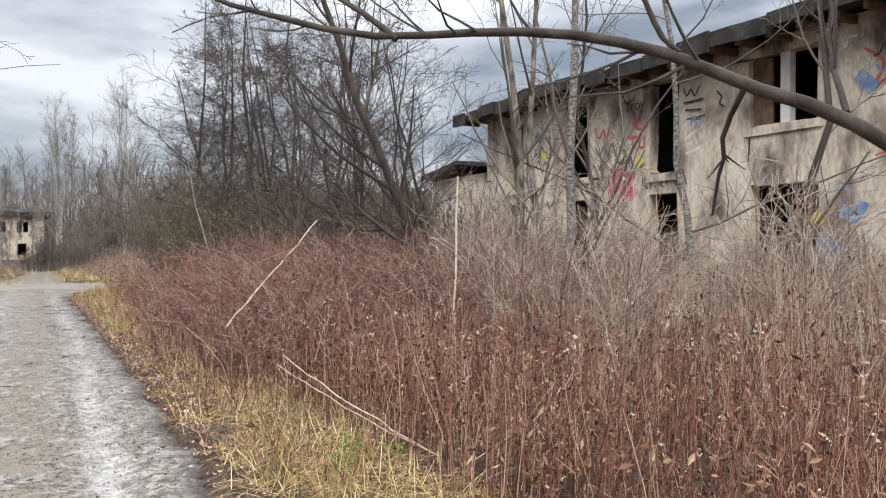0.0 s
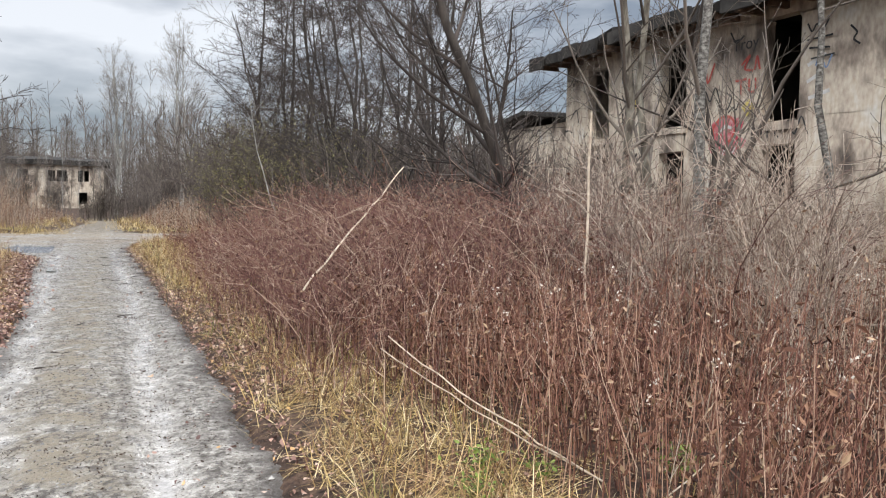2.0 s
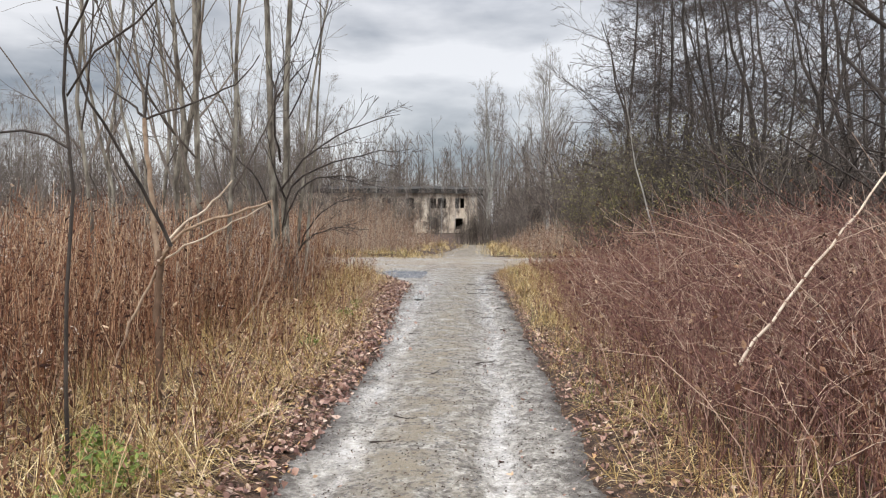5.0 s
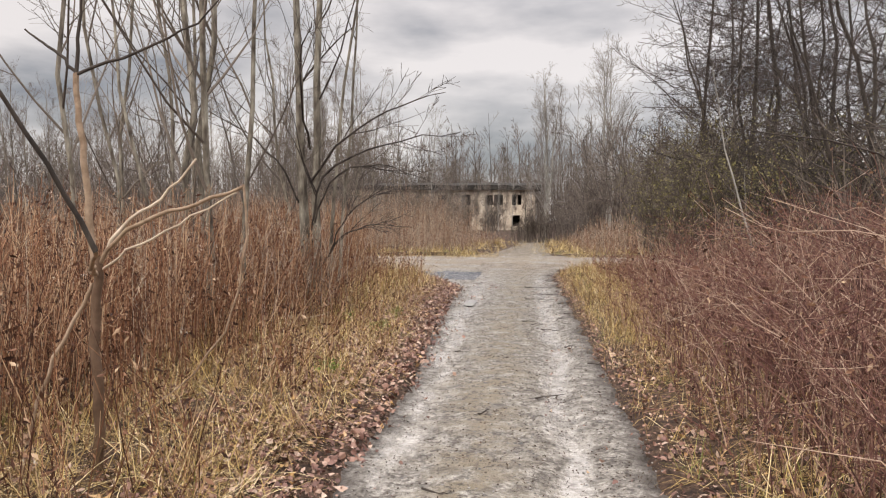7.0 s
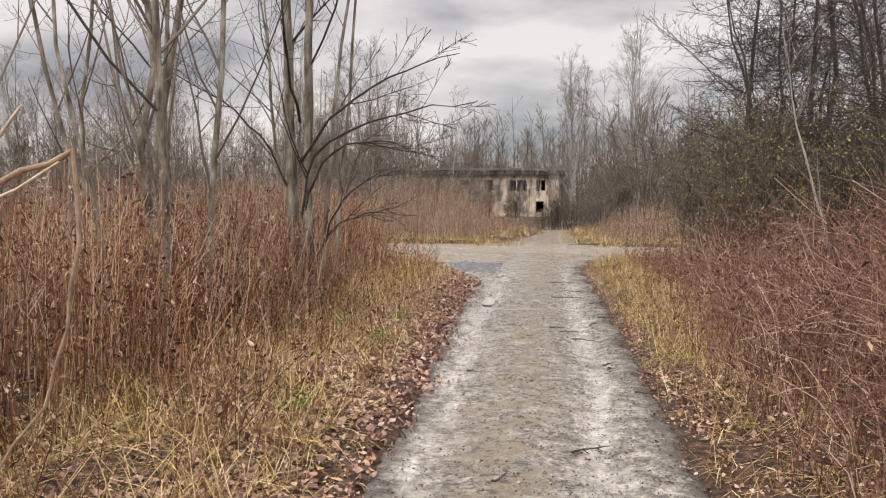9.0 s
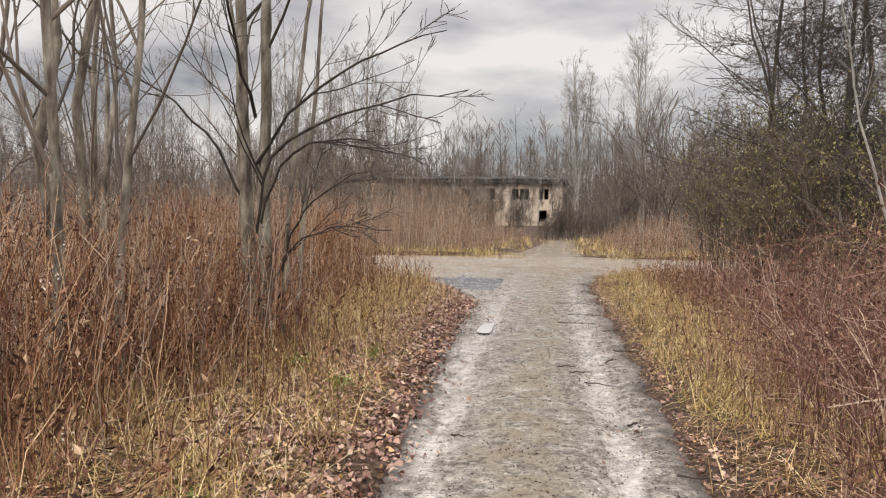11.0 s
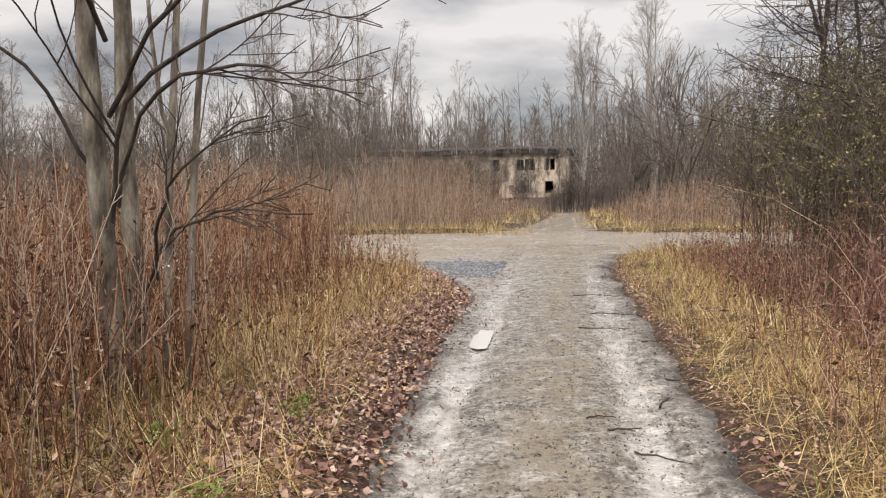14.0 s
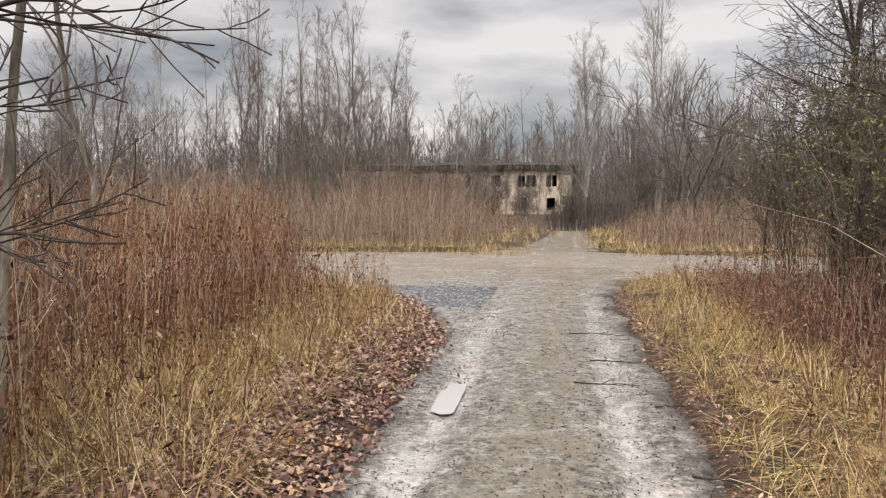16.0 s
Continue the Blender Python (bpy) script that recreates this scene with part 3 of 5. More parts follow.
def house(label, length, depth, height, openings, m, seed, side_openings=(), thick=0.2):
    """A two-storey block. Local x runs along the front, y goes inwards."""
    root = tagged(new("derelict_house"), label, "house")
    part("wall", wall_mesh("wall", length, height, openings, 0.25, M_CONC, 0.05, seed), root, "stained cream plaster front wall with empty window holes")
    a = part("wall", wall_mesh("wall", depth - 0.5, height, side_openings, 0.25, M_CONC, 0.05, seed + 1), root)
    a.matrix_basis = pose(length, 0.25, 0, 0, 0, 90)
    a = part("wall", wall_mesh("wall", depth - 0.5, height, (), 0.25, M_CONC, 0, seed + 1), root)
    a.matrix_basis = pose(0, depth - 0.25, 0, 0, 0, -90)
    a = part("wall", wall_mesh("wall", length, height, (), 0.25, M_CONC, 0, seed + 1), root)
    a.matrix_basis = pose(length, depth, 0, 0, 0, 180)
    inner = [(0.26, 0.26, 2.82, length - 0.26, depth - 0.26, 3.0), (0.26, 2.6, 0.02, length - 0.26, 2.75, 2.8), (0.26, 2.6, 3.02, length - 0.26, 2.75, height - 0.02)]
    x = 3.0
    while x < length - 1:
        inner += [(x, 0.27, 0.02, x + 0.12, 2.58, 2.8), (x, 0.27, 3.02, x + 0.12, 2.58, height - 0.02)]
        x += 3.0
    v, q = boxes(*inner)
    part("partition", mesh_np("partition", v, q, None, M_INNER), root, "near-black inner walls and floor slab")
    v, q = eaves(length, depth, height, seed, thick=thick)
    part("roof", mesh_np("roof", v, q, None, M_ROOF), root, "dark sagging roof with ragged overhanging eaves")
    for o in openings:
        if o[1] > 2.9:
            v, q = boxes((o[0] - 0.08, -0.05, o[1] - 0.16, o[2] + 0.08, 0.1, o[1] - 0.01))
            part("window_sill", mesh_np("window_sill", v, q, None, M_CONC), root)
    root.matrix_basis = m
    return root


# the near house: its front faces the track, local x runs towards the start of the walk
HX, HY = 12.0, 20.2
OPEN = []
for a, b, z0, z1 in ((1.1, 2.0, 3.28, 5.12), (3.95, 4.85, 3.38, 5.22), (7.05, 7.9, 3.24, 5.22), (9.75, 11.25, 3.9, 5.2), (13.2, 14.1, 3.3, 5.2), (16.3, 17.2, 3.3, 5.2), (19.4, 20.3, 3.3, 5.2), (22.5, 23.4, 3.3, 5.2)):
    OPEN += [(a, z0, b, z1), (a + 0.02, 1.0, b + 0.02, 2.84)]
near = house("derelict two-storey house of cream plaster covered in graffiti", 30.0, 8.0, 5.5, OPEN, pose(HX, HY, 0, 0, 0, -90), 5)

GRAF = [
    (M_WHITEP, "white sprayed curl", [[(5.95, 3.15), (6.1, 3.28), (6.28, 3.2)], [(8.1, 4.2), (8.5, 4.35)], [(8.1, 3.9), (8.45, 4.05)], [(8.15, 3.6), (8.6, 3.7)]], 0.07),
    (M_REDP, "red sprayed scrawl", [[(5.8, 2.9), (5.75, 3.25), (5.95, 3.46), (6.25, 3.46), (6.42, 3.25), (6.3, 3.0), (6.1, 2.86)], [(6.5, 4.45), (6.75, 4.65), (6.55, 4.35), (6.8, 4.3)], [(6.85, 4.3), (6.9, 4.62), (6.98, 4.3)], [(6.35, 4.15), (6.65, 4.15)], [(6.5, 4.15), (6.5, 3.85)], [(6.72, 4.15), (6.72, 3.88), (6.9, 3.88), (6.88, 4.15)], [(5.15, 4.55), (5.3, 4.2), (5.5, 4.5), (5.55, 4.15), (5.75, 4.6)], [(12.1, 4.9), (12.5, 4.6), (12.2, 4.2), (12.8, 4.5)]], 0.045),
    (M_BLACKP, "black sprayed scribbles", [[(5.2, 4.05), (5.35, 3.8), (5.5, 4.1), (5.65, 3.75), (5.8, 4.15), (5.95, 3.75)], [(5.9, 3.7), (6.15, 3.55), (6.3, 3.85), (6.1, 3.95)], [(5.1, 3.65), (5.3, 3.45), (5.45, 3.7)], [(6.85, 2.95), (6.85, 3.2), (7.0, 3.1), (6.88, 3.05), (7.02, 2.95)], [(7.1, 2.95), (7.12, 3.15)], [(7.25, 3.15), (7.25, 2.95)], [(7.18, 3.1), (7.35, 3.1)], [(7.5, 3.12), (7.42, 3.0), (7.52, 2.94)], [(8.1, 4.95), (8.2, 4.75), (8.3, 4.95), (8.4, 4.72), (8.55, 4.95)], [(8.1, 4.65), (8.65, 4.66)], [(8.15, 4.5), (8.6, 4.45)], [(8.2, 4.3), (8.7, 4.32)], [(9.0, 4.75), (9.15, 4.6), (9.05, 4.5), (9.2, 4.4)], [(2.6, 4.3), (2.8, 4.0), (2.9, 4.4), (3.2, 4.0)], [(0.3, 3.9), (0.6, 4.2), (0.7, 3.8)], [(7.6, 3.0), (7.75, 3.3), (7.9, 2.9), (8.05, 3.35), (8.2, 2.95)]], 0.035),
    (M_BLUEP, "blue sprayed patch", [[(11.2, 1.5), (11.9, 1.5)], [(11.25, 1.75), (11.85, 1.7)], [(11.3, 1.3), (11.8, 1.3)], [(11.7, 2.3), (12.0, 2.1), (12.1, 2.4)], [(2.65, 4.7), (2.9, 4.5)], [(12.0, 4.5), (12.3, 4.2)]], 0.22),
    (M_YELP, "yellow sprayed patch", [[(11.15, 2.05), (11.35, 2.2)], [(6.65, 3.5), (6.85, 3.65)], [(3.0, 4.2), (3.1, 3.9)]], 0.24),
]
for k, (m, lab, lines, w) in enumerate(GRAF):
    for j, l in enumerate(lines):
        v, q = paint_line(l, w)
        v[:, 1] = -0.006 - 0.012 * k - 0.0012 * j
        part("graffiti_stroke", mesh_np("graffiti_stroke", v, q, None, m), near, lab)
# the pink blob, sprayed in three ragged dabs
for j, (cx, cz, rx, rz) in enumerate(((6.1, 3.2, 0.4, 0.3), (5.9, 2.95, 0.26, 0.24), (6.3, 2.86, 0.3, 0.22))):
    a = np.linspace(0, 2 * pi, 40, endpoint=False)
    r = np.random.default_rng(70 + j)
    rad = 1 + 0.18 * np.sin(2 * a + 1) + 0.1 * np.sin(5 * a) + r.normal(size=40) * 0.05
    v = np.concatenate([np.stack([cx + rx * rad * np.cos(a), np.full(40, -0.003 - 0.0007 * j), cz + rz * rad * np.sin(a)], 1), [[cx, -0.003 - 0.0007 * j, cz]]])
    part("graffiti_blob", mesh_np("graffiti_blob", v, None, [[(i + 1) % 40, i, 40] for i in range(40)], M_PINK), near, "faded pink sprayed blob")
# worn scribbles all along the front
r = np.random.default_rng(77)
for j in range(70):
    cx, cz = r.uniform(0.3, 15), r.choice([r.uniform(3.1, 5.1), r.uniform(1.4, 3.0)])
    if any(o[0] - 0.45 < cx < o[2] + 0.45 and o[1] - 0.4 < cz < o[3] + 0.4 for o in OPEN):
        continue
    n = r.integers(4, 8)
    pts = [(cx + (i / n - 0.5) * r.uniform(0.35, 0.6), cz + r.normal() * 0.1) for i in range(n)]
    v, q = paint_line(pts, r.uniform(0.02, 0.045))
    v[:, 1] = -0.09 - 0.0012 * j
    part("graffiti_stroke", mesh_np("graffiti_stroke", v, q, None, (M_BLACKP, M_BLACKP, M_REDP, M_BLUEP, M_WHITEP, M_BLACKP)[j % 6]), near, "worn sprayed scribble")
tx = bpy.data.curves.new("graffiti_word", "FONT")
tx.body, tx.size, tx.extrude = "Troy", 0.34, 0.001
tx.materials.append(M_BLACKP)
ob = part("graffiti_word", tx, near, "black hand-sprayed word")
ob.matrix_basis = pose(6.42, -0.19, 4.7, 90, 0, 0)
v, q = boxes((10.42, 0.05, 3.9, 10.62, 0.2, 5.2))
part("window_post", mesh_np("window_post", v, q, None, M_WHITEP), near, "pale post standing in the window hole")
v, q = boxes((9.76, 0.1, 3.92, 10.2, 0.16, 5.19))
part("window_board", mesh_np("window_board", v, q, None, M_BOARD), near, "brown rotten board")

r = np.random.default_rng(88)
bx0 = -0.7
while bx0 < 18:
    ln = r.uniform(0.5, 1.5)
    sag = 0.05 * np.sin(bx0 * 0.8 + 5)
    v, q = boxes((bx0, -0.78 - r.uniform(0, 0.05), 5.42 + sag - r.uniform(0, 0.12), bx0 + ln - 0.02, -0.74, 5.66 + sag + r.uniform(-0.03, 0.04)))
    v[:, 2] += (v[:, 0] - bx0) * r.normal() * 0.04
    part("fascia_board", mesh_np("fascia_board", v, q, None, M_ROOF), near)
    bx0 += ln + (r.uniform(0.1, 0.5) if r.uniform() < 0.25 else 0)
for j in range(30):
    a = -0.5 + 0.62 * j
    v, q = boxes((a, -0.7 + r.uniform(0, 0.15), 5.33, a + 0.08, -0.01, 5.47))
    part("rafter", mesh_np("rafter", v, q, None, M_BOARD), near, "dark rotten rafter end")

house("derelict house of cream plaster half hidden by trees", 9.0, 7.0, 5.3, [(1.4, 3.4, 2.6, 4.8), (1.4, 1.0, 2.6, 2.5), (5, 3.4, 6.2, 4.8)], pose(19.3, 31, 0), 9)
FO = []
for a in (0.9, 4.0, 7.1, 10.2, 13.3, 16.4, 19.4, 22.4, 25.5, 28.7):
    FO += [(a, 3.25, a + (2.1 if 25 < a < 26 else 1.15), 4.55)]
    FO += [(a, 0.65, a + 0.95, 1.95)]
far = house("distant derelict two-storey house of pale plaster with black windows", 31.5, 8.0, 5.15, FO, pose(-31.3, 102.7, 0), 12, thick=0.55)
for a in (26.3, 29.2):
    v, q = boxes((a, 0.06, 3.25, a + 0.15, 0.2, 4.55))
    part("window_post", mesh_np("window_post", v, q, None, M_CONC), far)

# ---- single trees along the track ----
rng = np.random.default_rng(11)
LEFTG = "slender bare trees beside the track"
for x, y, h, r, ln in ((-3.45, 14.5, 10.5, 0.075, (-0.4, 0.4)), (-3.15, 14.9, 9.5, 0.06, (0.2, 0.3)), (-3.75, 15.3, 10.0, 0.06, (-0.7, 0.2)), (-4.2, 15.8, 11.0, 0.065, (0.3, 0.3)), 
                       (-4.8, 17.0, 10.5, 0.06, (-0.5, 0.4)), (-5.6, 18.5, 11, 0.07, (0.2, 0.2)), (-4.3, 13.6, 9.0, 0.05, (-0.5, 0)), (-4.0, 14.4, 8.5, 0.038, (-1.2, 0.3)), (-5.2, 15.6, 9.5, 0.045, (-0.9, 0.1)), (-6.2, 17.2, 10, 0.05, (0.5, 0)), (-6.8, 20.5, 10.5, 0.06, (0.2, 0.2)), (-5.2, 21.5, 9, 0.05, (-0.4, 0.2))):
    tree(rng, x, y, "slender grey bare tree rising from dry weeds", M_BARK, M_TWIG, group=LEFTG, height=h, r0=r * 0.8, lean=ln, kind="pole", detail=0.62, minr=0.003)

# the many-stemmed tree with long limbs reaching over the track
root = tagged(new("bare_tree"), "many-stemmed grey tree with long dark limbs reaching over the track", "tree")
bx, by = -3.0, 17.2
bz = float(gz(bx, by))
stems = [([(bx - 0.06, by, bz - 0.1), (bx - 0.1, by, 2.0), (bx - 0.22, by + 0.1, 4.5), (bx - 0.5, by + 0.2, 9.5)], 0.085), ([(bx + 0.05, by + 0.1, bz - 0.1), (bx + 0.08, by + 0.05, 2.2), (bx + 0.12, by + 0.1, 5), (bx + 0.3, by + 0.3, 9.8)], 0.075),
         ([(bx + 0.2, by + 0.2, bz - 0.1), (bx + 0.3, by + 0.25, 2.2), (bx + 0.55, by + 0.3, 4.5), (bx + 1.3, by + 0.5, 7.8)], 0.034), ([(bx + 0.3, by + 0.3, bz - 0.1), (bx + 0.45, by + 0.3, 2.0), (bx + 0.6, by + 0.6, 4.5), (bx + 0.4, by + 1.2, 8.0)], 0.03)]
P0 = [tube(p, r, r * 0.15, 12, 8, 0.012, rng) for p, r in stems]
pp, pr = np.concatenate([a for a, _ in P0]), np.concatenate([b for _, b in P0])
for a, b in zip(pp, pr):
    v, q = strands(a[None], b[None], 9)
    part("trunk", mesh_np("trunk", v, q, None, M_BARK, True), root)
limbs = [([(bx + 0.1, by - 0.1, 1.5), (-2.75, 17.0, 2.0), (-2.5, 16.9, 2.25), (-2.1, 16.8, 2.36), (-1.65, 16.7, 2.3), (-1.05, 16.6, 2.05)], 0.028),
         ([(bx + 0.05, by - 0.1, 1.4), (-2.8, 17.0, 2.25), (-2.4, 16.9, 2.45), (-1.9, 16.8, 2.6), (-1.35, 16.7, 2.68), (-0.7, 16.6, 2.75)], 0.033),
         ([(bx, by, 2.1), (-2.6, 17, 2.6), (-2.2, 16.9, 2.85), (-1.6, 16.8, 3.2), (-0.9, 16.6, 3.3)], 0.03),
         ([(bx + 0.3, by, 1.0), (-2.4, 16.7, 1.55), (-2.0, 16.5, 1.85), (-1.6, 16.5, 2.0)], 0.022), ([(bx + 0.2, by, 0.9), (-2.5, 16.9, 1.3), (-1.9, 16.6, 1.5), (-1.4, 16.6, 1.45)], 0.02),
         ([(bx - 0.1, by, 1.7), (-3.4, 17, 2.4), (-3.9, 16.8, 2.9), (-4.6, 16.6, 3.2)], 0.026), ([(bx, by, 2.6), (-2.9, 16.4, 3.3), (-2.6, 15.5, 3.7), (-2.2, 14.6, 3.8)], 0.028)]
LP = [tube(p, r * 0.7, 0.005, 12, 6, 0.016, rng) for p, r in limbs]
la, lb = np.concatenate([a for a, _ in LP]), np.concatenate([b for _, b in LP])
for a, b in zip(la, lb):
    v, q = strands(a[None], b[None], 6)
    part("limb", mesh_np("limb", v, q, None, M_DARK, True), root, "long dark limb")
s1 = grow(rng, la, lb, 6, 0.15, 0.9, 26, 0.5, 8, 0.02, 0.06, 0.55)
s2 = grow(rng, *s1, 6, 0.2, 0.95, 38, 0.45, 5, 0.04, 0.1, 0.65)
t1 = grow(rng, pp, pr, 9, 0.3, 0.97, 42, 0.26, 7, 0.05, 0.08, 0.33)
t2 = grow(rng, *t1, 5, 0.2, 0.95, 42, 0.45, 5, 0.03, 0.1, 0.6)
t3 = grow(rng, *t2, 3, 0.2, 0.95, 45, 0.5, 4, 0.05, 0.15, 0.7)
v, q = join(*[strands(a, np.maximum(b, 0.003), 4) for a, b in (s1, s2, t1)], *[strands(a, np.maximum(b, 0.0022), 3) for a, b in (t2, t3)])
part("crown", mesh_np("crown", v, q, None, M_DTWIG, True), root, "fine dark bare twigs")

# thin roadside sapling with arms over the track
root = tagged(new("bare_sapling"), "thin bare sapling with arms over the track", "sapling")
P0 = [tube([(-2.02, 8.5, 0), (-2.0, 8.5, 2.2), (-1.95, 8.45, 5.2)], 0.013, 0.005, 10, 6, 0.02, rng)]
LP = [tube(p, 0.009, 0.0025, 10, 4, 0.02, rng) for p in ([(-2, 8.5, 2.3), (-1.3, 8.4, 3.0), (-0.5, 8.4, 3.3), (0.25, 8.4, 3.4)], [(-2, 8.5, 2.6), (-1.4, 8.2, 3.3), (-0.7, 8, 3.7)], [(-2, 8.5, 3.0), (-1.2, 8.8, 3.5), (-0.2, 9, 3.7)], [(-2, 8.5, 2.0), (-2.6, 8.6, 2.2), (-3.2, 8.8, 2.1)])]
v, q = strands(P0[0][0], P0[0][1], 6)
part("trunk", mesh_np("trunk", v, q, None, M_DARK, True), root)
la, lb = np.concatenate([a for a, _ in LP]), np.concatenate([b for _, b in LP])
s1 = grow(rng, la, lb, 6, 0.3, 0.95, 35, 0.35, 5, 0.05, 0.12, 0.7)
s2 = grow(rng, *s1, 3, 0.2, 0.95, 35, 0.5, 4, 0.05, 0.12, 0.7)
v, q = join(strands(la, lb, 4), strands(s1[0], np.maximum(s1[1], 0.0028), 3), strands(s2[0], np.maximum(s2[1], 0.0024), 3))
part("crown", mesh_np("crown", v, q, None, M_DARK, True), root, "dark bare arms and twigs")

# broken sapling with bleached limbs
root = tagged(new("broken_sapling"), "broken sapling with bleached snapped limbs among weeds", "sapling")
for nm, pts, r0, r1, m in (("trunk", [(-2.12, 10.05, 0), (-2.1, 10.0, 0.7), (-2.09, 10.0, 1.35)], 0.032, 0.026, M_BOARD), ("stem", [(-2.1, 10, 1.3), (-2.13, 10.0, 1.6), (-2.2, 10, 2.37)], 0.022, 0.016, M_PITH),
                           ("limb", [(-2.08, 10, 1.3), (-1.95, 9.95, 1.47), (-1.69, 9.9, 1.58), (-1.4, 9.85, 1.66), (-1.16, 9.8, 1.73)], 0.014, 0.009, M_PITH), ("limb", [(-2.08, 10, 1.3), (-1.98, 10, 1.5), (-1.7, 10.1, 1.72), (-1.55, 10.1, 1.9)], 0.013, 0.006, M_BLEACH),
                           ("limb", [(-2.06, 10, 1.28), (-1.8, 9.85, 1.4), (-1.45, 9.8, 1.58), (-1.2, 9.8, 1.7)], 0.008, 0.004, M_BLEACH),
                           ("limb", [(-1.16, 9.8, 1.74), (-1.15, 9.8, 1.5), (-1.17, 9.8, 1.2), (-1.3, 9.8, 0.9), (-1.5, 9.8, 0.68), (-1.75, 9.75, 0.5)], 0.008, 0.003, M_PITH),
                           ("arm", [(-2.2, 10, 2.36), (-2.3, 10, 2.48), (-2.5, 10, 2.62)], 0.011, 0.005, M_DARK), ("arm", [(-2.2, 10, 2.36), (-2.18, 10, 2.65), (-2.1, 10, 3.1)], 0.012, 0.004, M_DARK), ("arm", [(-2.2, 10, 2.36), (-1.9, 10, 2.45), (-1.5, 10, 2.6), (-1.3, 10, 2.85)], 0.010, 0.004, M_DARK),
                           ("arm", [(-1.8, 9.5, 1.4), (-2.0, 9.3, 1.95), (-2.2, 9.0, 2.5), (-2.33, 9, 2.95)], 0.014, 0.006, M_DARK), ("arm", [(-2.12, 10, 1.2), (-2.25, 9.9, 0.9), (-2.35, 9.8, 0.5), (-2.4, 9.7, 0.05)], 0.012, 0.008, M_PITH), ("arm", [(-2.1, 10, 1.25), (-1.95, 9.7, 1.3), (-1.8, 9.5, 1.42)], 0.014, 0.012, M_PITH)):
    a, b = tube(pts, r0, r1, 12, 7, 0.008, rng)
    v, q = strands(a, b, 7)
    part(nm, mesh_np(nm, v, q, None, m, True), root)

# big leaning tree on the right with tangled dark boughs, and the trees before the house
tree(np.random.default_rng(64), 5.5, 10.3, "dark leaning tree with tangled fine boughs", M_DARK, M_DTWIG, height=7.0, r0=0.085, lean=(-2.3, 0.3), kind="pole", detail=1.3, minr=0.0026)
tree(rng, 5.6, 14.5, "dark spreading tree behind purple shoots", M_DARK, M_DTWIG, height=6.5, r0=0.05, lean=(-0.5, 0.5), stems=2, spread=0.5, kind="broad", detail=1.0, minr=0.003)
tree(rng, 6.5, 19.5, "dark spreading tree behind purple shoots", M_DARK, M_DTWIG, height=8.0, r0=0.065, lean=(-0.5, 0.5), stems=3, spread=0.5, kind="broad", detail=0.8, minr=0.005)
tree(rng, 7.27, 10.8, "twin-trunked grey tree standing before the house", M_BARK, M_TWIG, height=10.0, r0=0.085, lean=(-1.3, 0.2), kind="pole", detail=0.7)
tree(rng, 7.45, 10.7, "twin-trunked grey tree standing before the house", M_BARK, M_TWIG, height=9.5, r0=0.075, lean=(-0.5, -0.1), kind="pole", detail=0.7)
tree(rng, 8.6, 10.6, "slim grey tree standing before the house", M_DARK, M_TWIG, height=7.5, r0=0.05, lean=(-0.9, 0.0), kind="pole", detail=0.9)
tree(rng, 6.8, 8.9, "pale speckled birch standing before the house", M_SPECK, M_TWIG, height=10.0, r0=0.075, lean=(0.1, 0.1), kind="pole", detail=0.7)
tree(rng, 9.4, 9.0, "slim speckled grey tree standing before the house", M_SPECK, M_TWIG, height=7.0, r0=0.085, lean=(-0.9, 0.0), kind="broad", detail=0.6)
tree(rng, 7.8, 6.2, "slim grey tree standing before the house", M_DARK, M_TWIG, height=8.0, r0=0.07, lean=(0.3, -0.2), kind="pole", detail=0.8)
tree(rng, 9.5, 5.3, "slim grey tree standing before the house", M_DARK, M_TWIG, height=7.0, r0=0.06, lean=(0.3, 0.2), kind="broad", detail=0.5)
for x, y, h in ((7.0, 23.8, 8.5), (6.3, 29.5, 8.5), (9.0, 21.5, 9.0)):
    tree(rng, x, y, "dark spreading tree behind the bushes", M_DARK, M_DTWIG, height=h, r0=0.07, lean=(-0.3, 0.2), stems=3, spread=0.45, kind="broad", detail=0.85, minr=0.005)
LG = "dark layered trees behind the bushes"
for x, y, h, r in ((5.3, 25.0, 9.5, 0.11), (4.9, 29.3, 10.5, 0.12), (6.6, 27.0, 11.5, 0.13), (8.6, 29, 12, 0.13), (7.5, 21.5, 10.5, 0.12), (6.2, 31.5, 11.0, 0.12), (6.1, 23.2, 9.5, 0.1), (7.6, 25.2, 10.5, 0.12), (5.8, 28.2, 10, 0.11)):
    tree(rng, x, y, "dark tree with layered level boughs and cones", M_DARK, M_DTWIG, name="layered_tree", group=LG, height=h, r0=r * 0.65, lean=(0.1, 0.1), kind="layered", detail=1.25, minr=0.006)
tree(rng, 3.75, 17.6, "thin pale leaning sapling among shrubs", M_PALE, M_PTWIG, name="bare_sapling", height=4.0, r0=0.022, lean=(-0.9, 0.3), kind="pole", detail=0.45, minr=0.003)

for i, (x, y, h) in enumerate(((6.2, 15.6, 6.3), (7.8, 18.3, 7.6), (6.9, 13.0, 6.0), (5.2, 17.6, 5.2))):
    tree(np.random.default_rng(90 + i), x, y, "dark tangled tree rising behind purple shoots", M_DARK, M_DTWIG, height=h, r0=0.045, lean=(-0.5, 0.3), stems=2, spread=0.5, kind="broad", detail=1.05, minr=0.003)

